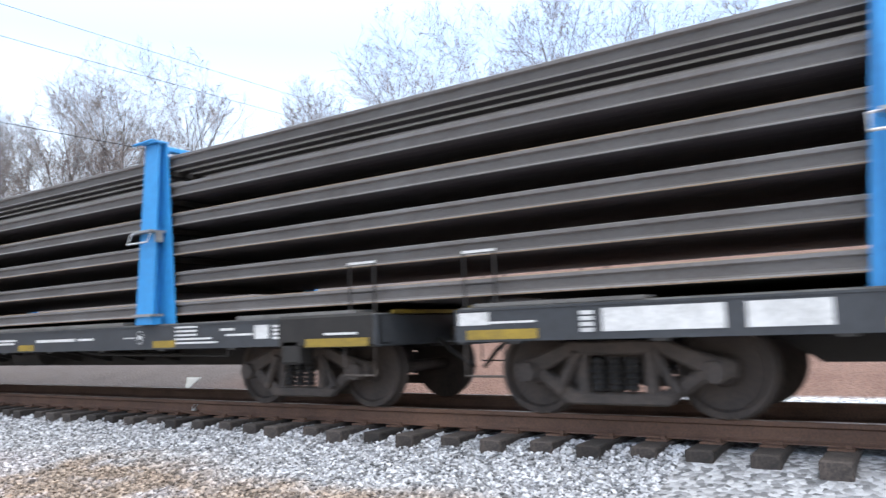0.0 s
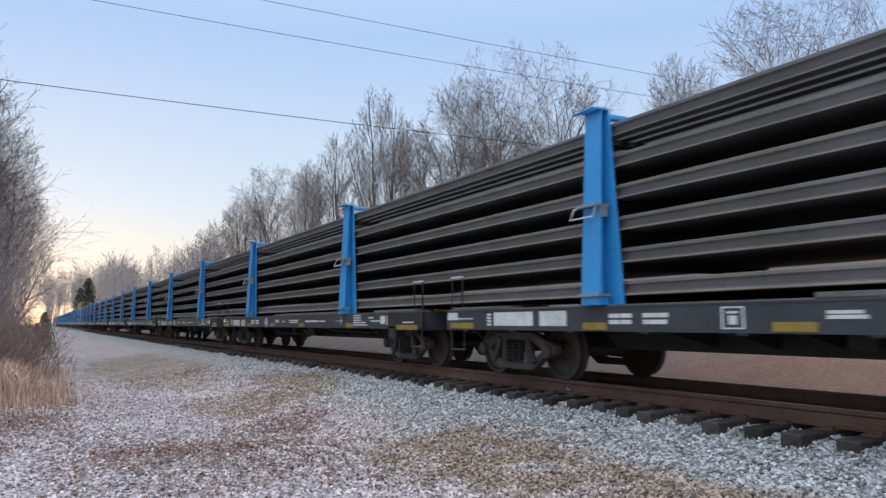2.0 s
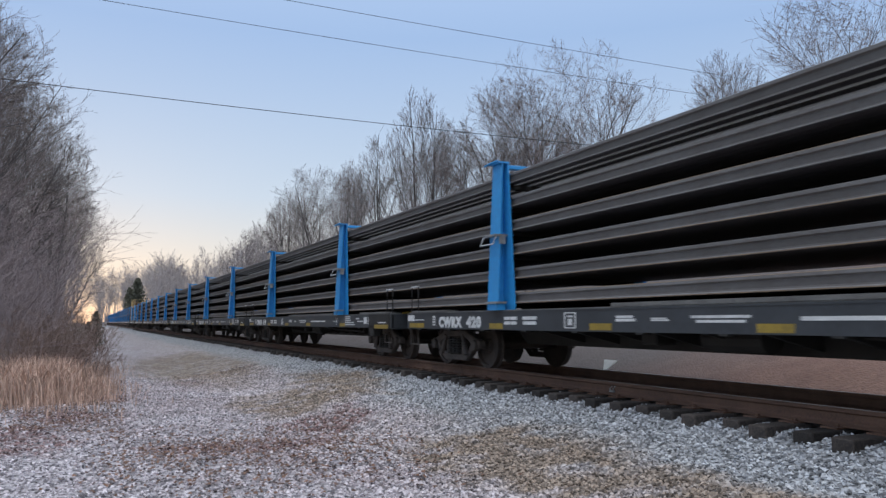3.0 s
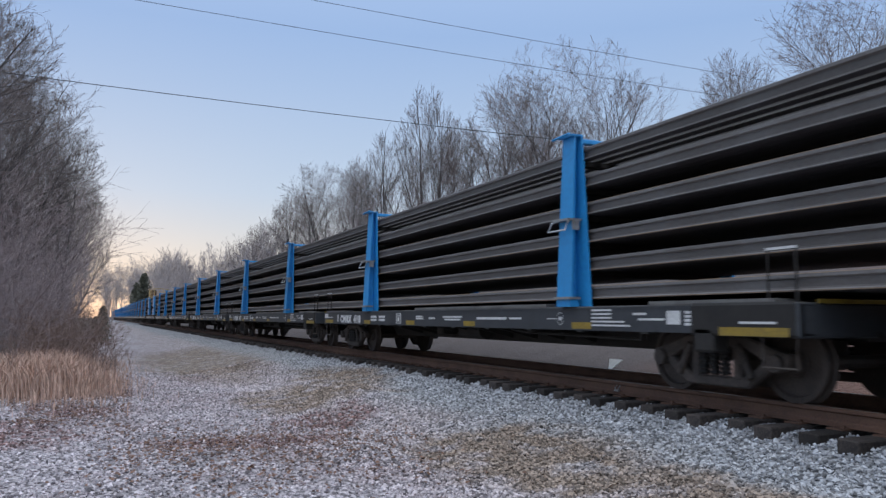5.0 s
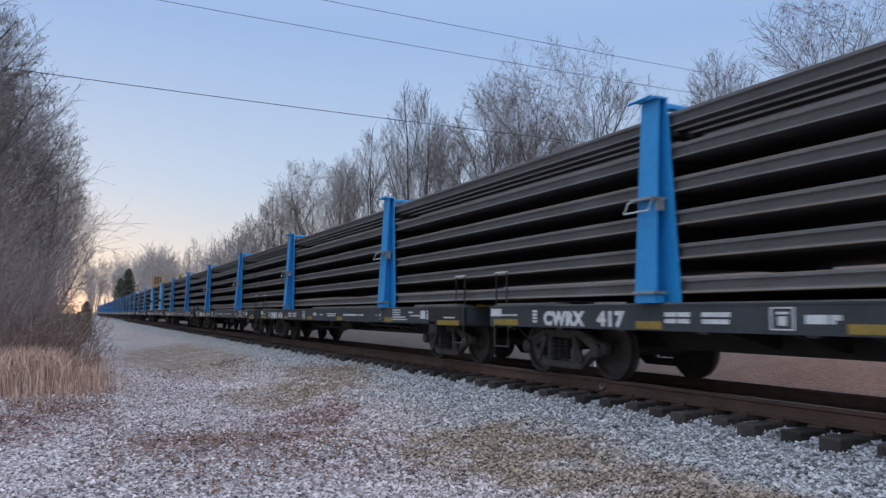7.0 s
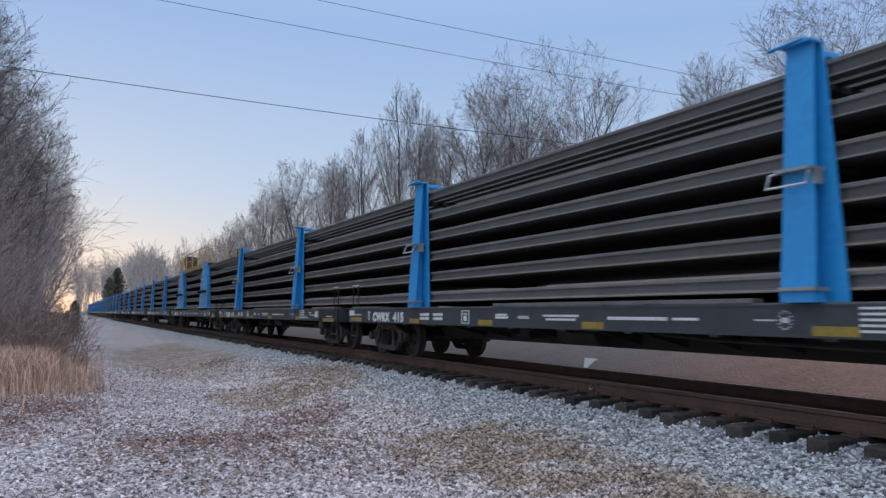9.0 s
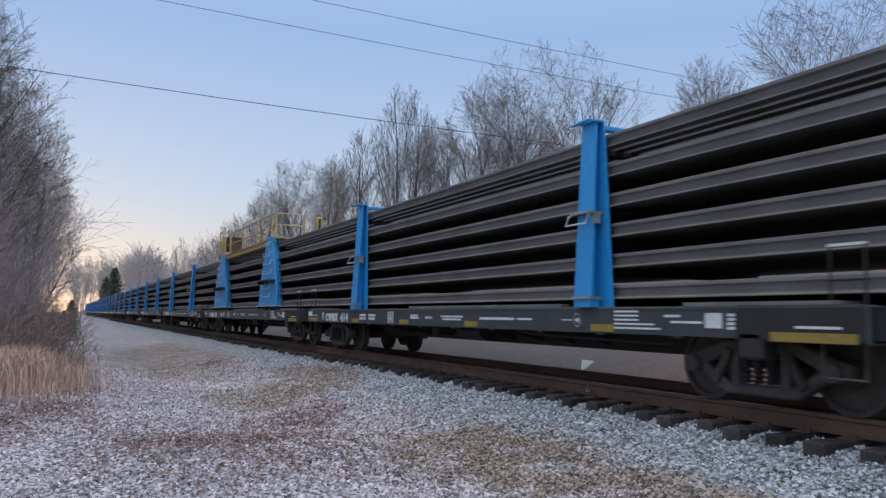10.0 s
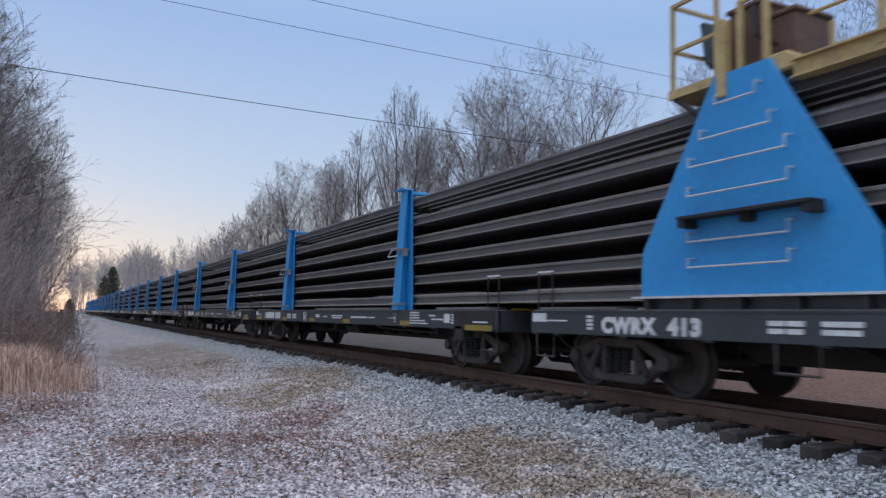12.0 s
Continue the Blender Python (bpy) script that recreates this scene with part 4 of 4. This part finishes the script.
def evergreen(x, y, h, seed):
    """A dark evergreen: trunk, and a ragged crown of drooping needle sprays."""
    r = random.Random(seed)
    tree = new("evergreen_tree")
    z = float(ground_z(np.array(x), np.array(y)))
    part("trunk", Build().rod([(0, 0, -0.3), (0, 0, h * 0.95)], [0.02 * h, 0.004 * h], 6), BARK, tree)
    b = Build()
    for k in range(900):
        f = r.random() ** 0.8
        zz, reach = h * (0.12 + 0.86 * f), h * 0.30 * (1 - f) ** 0.75 * r.uniform(0.4, 1.15) + 0.02 * h
        a = r.uniform(0, 6.283)
        c, s = math.cos(a), math.sin(a)
        for j in range(3):
            q = (j + 1) / 3
            cx, cy, cz = c * reach * q, s * reach * q, zz - 0.12 * reach * q + r.uniform(-0.05, 0.05) * h * 0.3
            e = 0.017 * h * r.uniform(0.6, 1.3)
            pts = [(cx + r.gauss(0, e), cy + r.gauss(0, e), cz + r.gauss(0, e * 0.6)) for _ in range(4)]
            b.add(pts, [(0, 1, 2), (0, 2, 3), (0, 3, 1), (1, 3, 2)])
    me = bpy.data.meshes.new("crown")
    me.from_pydata(b.v, [], b.f)
    me.materials.append(PINE)
    part("crown", me, PINE, tree)
    tree.matrix_basis = pose(x, y, z, 0, 0, r.uniform(0, 360))
    return tagged(tree, "dark green evergreen tree with a ragged crown", "tree", "evergreens")


evergreen(*polar(3.0, 215), 12.5, 1)
evergreen(*polar(2.5, 235), 11, 2)
evergreen(*polar(0.40, 46), 2.2, 4)
evergreen(*polar(-0.05, 43), 1.6, 5)


def grass_clump(name, spots, seed, blades, h0, h1, label):
    r = random.Random(seed)
    b = Build()
    for x, y, spread in spots:
        for _ in range(blades):
            px, py = x + r.gauss(0, spread), y + r.gauss(0, spread * 1.4)
            z = float(ground_z(np.array(px), np.array(py)))
            h, lean, a = h0 + (h1 - h0) * r.random() ** 0.8, abs(r.gauss(0.1, 0.45)), r.uniform(0, 6.283)
            dx, dy = math.cos(a) * lean * h, math.sin(a) * lean * h
            wv = 0.006
            p0, p1, p2 = Vector((px, py, z - 0.02)), Vector((px + dx * 0.3, py + dy * 0.3, z + h * 0.6)), Vector((px + dx, py + dy, z + h * 0.95))
            s = Vector((math.cos(a + 1.3), math.sin(a + 1.3), 0)) * wv
            b.add([p0 - s, p0 + s, p1 + s, p1 - s, p2], [(0, 1, 2, 3), (3, 2, 4)])
    me = bpy.data.meshes.new(name)
    me.from_pydata(b.v, [], b.f)
    me.materials.append(DRYGRASS)
    return tagged(new(name, me), label, "dry grass", kind="stuff")


tufts = [(*polar(az, d), 0.38) for az, d in ((-3.6, 16.5), (-3.0, 17.5), (-3.9, 18.2), (-3.3, 18.8), (-2.9, 19.6), (-4.6, 18.6), (-2.5, 18.1), (-2.3, 17), (-1.7, 18), (-1.1, 18.5), (-0.6, 19), (-4.4, 17), (-2.6, 19), (-3.4, 20), (-1.4, 20.5), (-4.2, 20), (-0.2, 21), (-5.4, 17), (-0.9, 17.4), (0.1, 18.6), (-0.3, 23), (0.3, 26))]
grass_clump("brown_dry_grass", [k for k in tufts if k[0] > -0.036 * k[1]], 53, 380, 0.05, 0.36, "shorter brown dry grass at the edge of the lane")
grass_clump("tall_dry_grass", [k for k in tufts if k[0] <= -0.036 * k[1]], 51, 620, 0.12, 0.9, "tall tan dry grass at the edge of the lane")
BRIAR = material("brown_briar_stems", (0.27, 0.19, 0.16), 0.95, 0.0, dark=(0.17, 0.12, 0.10), scale=2, fine=12, bump=0)
brush("briar_brush", [(*polar(rnd.uniform(-3.8, -0.7), rnd.uniform(19, 30)), 9) for _ in range(26)], "low reddish brown briar brush beside the dry grass", 33, (0.6, 2.0), mat=BRIAR)
low = [(*polar(rnd.uniform(-4.5, 0.6), rnd.uniform(14, 34)), 0.5) for _ in range(40)]
grass_clump("low_dry_grass", low, 52, 60, 0.06, 0.35, "short dry grass and weeds on the gravel")


def leaf_litter(count, seed):
    r = random.Random(seed)
    b = Build()
    for _ in range(count):
        if r.random() < 0.5:
            x, y = polar(r.uniform(-5, 2.5), r.uniform(12, 22))
        else:
            x, y = r.uniform(0.2, 3.6) + r.gauss(0, 0.3), 9.4 + r.gauss(0, 1.3)
        z = float(ground_z(np.array(x), np.array(y))) + r.uniform(0.02, 0.05)
        a, s = r.uniform(0, 6.283), r.uniform(0.012, 0.03)
        c, k = math.cos(a) * s, math.sin(a) * s
        b.add([(x + c, y + k, z), (x - k, y + c, z + r.uniform(-0.01, 0.02)), (x - c, y - k, z + 0.012), (x + k, y - c, z + r.uniform(-0.01, 0.02))], [(0, 1, 2), (0, 2, 3)])
    me = bpy.data.meshes.new("leaf_litter")
    me.from_pydata(b.v, [], b.f)
    me.materials.append(LITTER)
    return tagged(new("leaf_litter", me), "reddish brown fallen leaves on the gravel", "leaves", kind="stuff")


leaf_litter(5200, 61)


# ---- wires, marker ----
def overhead_wire(y, z, x0, x1, sag, r):
    pts = [(x0 + (x1 - x0) * k / 40, y, z - sag * 4 * (k / 40) * (1 - k / 40)) for k in range(41)]
    return tagged(part("overhead_wire", Build().rod(pts, r, 6), CABLE), "thin black overhead wire crossing the track", "wire", "overhead wires")


# the poles stand well to either side, behind the wood and behind the train
def pole(x, y, h, arm):
    p = new("utility_pole")
    z = float(ground_z(np.array(x), np.array(y)))
    part("shaft", Build().rod([(0, 0, -0.5), (0, 0, h - z)], [0.15, 0.11], 10), BARK, p)
    part("crossarm", Build().box(-0.06, 0.06, -arm, arm, h - z - 0.35, h - z - 0.23), BARK, p)
    p.matrix_basis = pose(x, y, z)
    return tagged(p, "grey wooden utility pole with a crossarm", "utility pole", "utility poles")


for x in (-34, 46):
    pole(x, 27.9, 9.9, 0.4)
    pole(x, 18.9, 9.9, 1.0)
overhead_wire(27.9, 9.66, -34, 46, 0.85, 0.013)
overhead_wire(19.8, 9.66, -34, 46, 0.86, 0.007)
overhead_wire(18.0, 9.66, -34, 46, 0.80, 0.0065)


PLATE = material("white_enamel", (0.90, 0.90, 0.89), 0.45, 0.0, dark=(0.80, 0.80, 0.78), scale=8, fine=40, bump=0)


def marker_plate():
    plate = Build().prism([(-0.21, 0.0), (-0.05, -0.24), (0.05, -0.24), (0.21, 0.0)], 0, -0.008, 0.008)
    post = new("triangle_marker")
    part("plate", plate, PLATE, post, "white downward triangle plate", bevel=0.003)
    part("stake", Build().box(0.010, 0.04, -0.02, 0.02, -0.72, -0.02), UNDER, post)
    post.matrix_basis = pose(9.42, 12.25, 0.09, 0, 40, 0)
    return tagged(post, "white triangular marker plate on a low stake", "marker")


marker_plate()


def rail_clip():
    clip = new("rail_clip")
    part("bar", Build().box(-0.02, 0.02, -0.045, 0.045, -0.14, -0.115), GREY, clip, bevel=0.004)
    for y in (-0.035, 0.035):
        part("prong", Build().rod([(0.0, y, -0.13), (-0.01, y, -0.09), (0.03, y, -0.06)], 0.009, 6), GREY, clip)
    clip.matrix_basis = pose(6.765, 8.79, 0.0)
    return tagged(clip, "small pale metal clip on the rusty rail's foot", "rail clip")


rail_clip()


def marker_post():
    post = new("marker_post")
    for y in (-0.045, 0.045):
        part("post_leg", Build().box(-0.03, 0.03, y - 0.022, y + 0.022, -0.15, 1.2), WHITE, post, bevel=0.006)
    part("post_cap", Build().box(-0.035, 0.035, -0.075, 0.075, 1.2, 1.235), WHITE, post, bevel=0.006)
    post.matrix_basis = pose(11.3, 2.6, float(ground_z(np.array(11.3), np.array(2.6))))
    return tagged(post, "white two-legged marker post on the pale gravel", "post")


marker_post()


# ---- what moves ----
def motions():
    times = [0.5 * k for k in range(25)]
    ticks = [k / 30 for k in range(361)]
    for k, car in cars.items():
        walk(car, [(t, pose(TRACK_X, train_at(t) + CAR * k, 0)) for t in times])
    for ob, x, z in loads:
        walk(ob, [(t, pose(TRACK_X + x, train_at(t), z)) for t in times])
    # the wheels roll under the cars that pass close by
    for k in range(-9, 4):
        for truck in [o for o in cars[k].children if o.name.startswith("truck")]:
            for ws in [o for o in truck.children if o.name.startswith("wheelset")]:
                y = ws.location.y
                walk(ws, [(t, pose(0, y, 0.418, math.degrees((train_at(0) - train_at(t)) / 0.418))) for t in ticks])


motions()
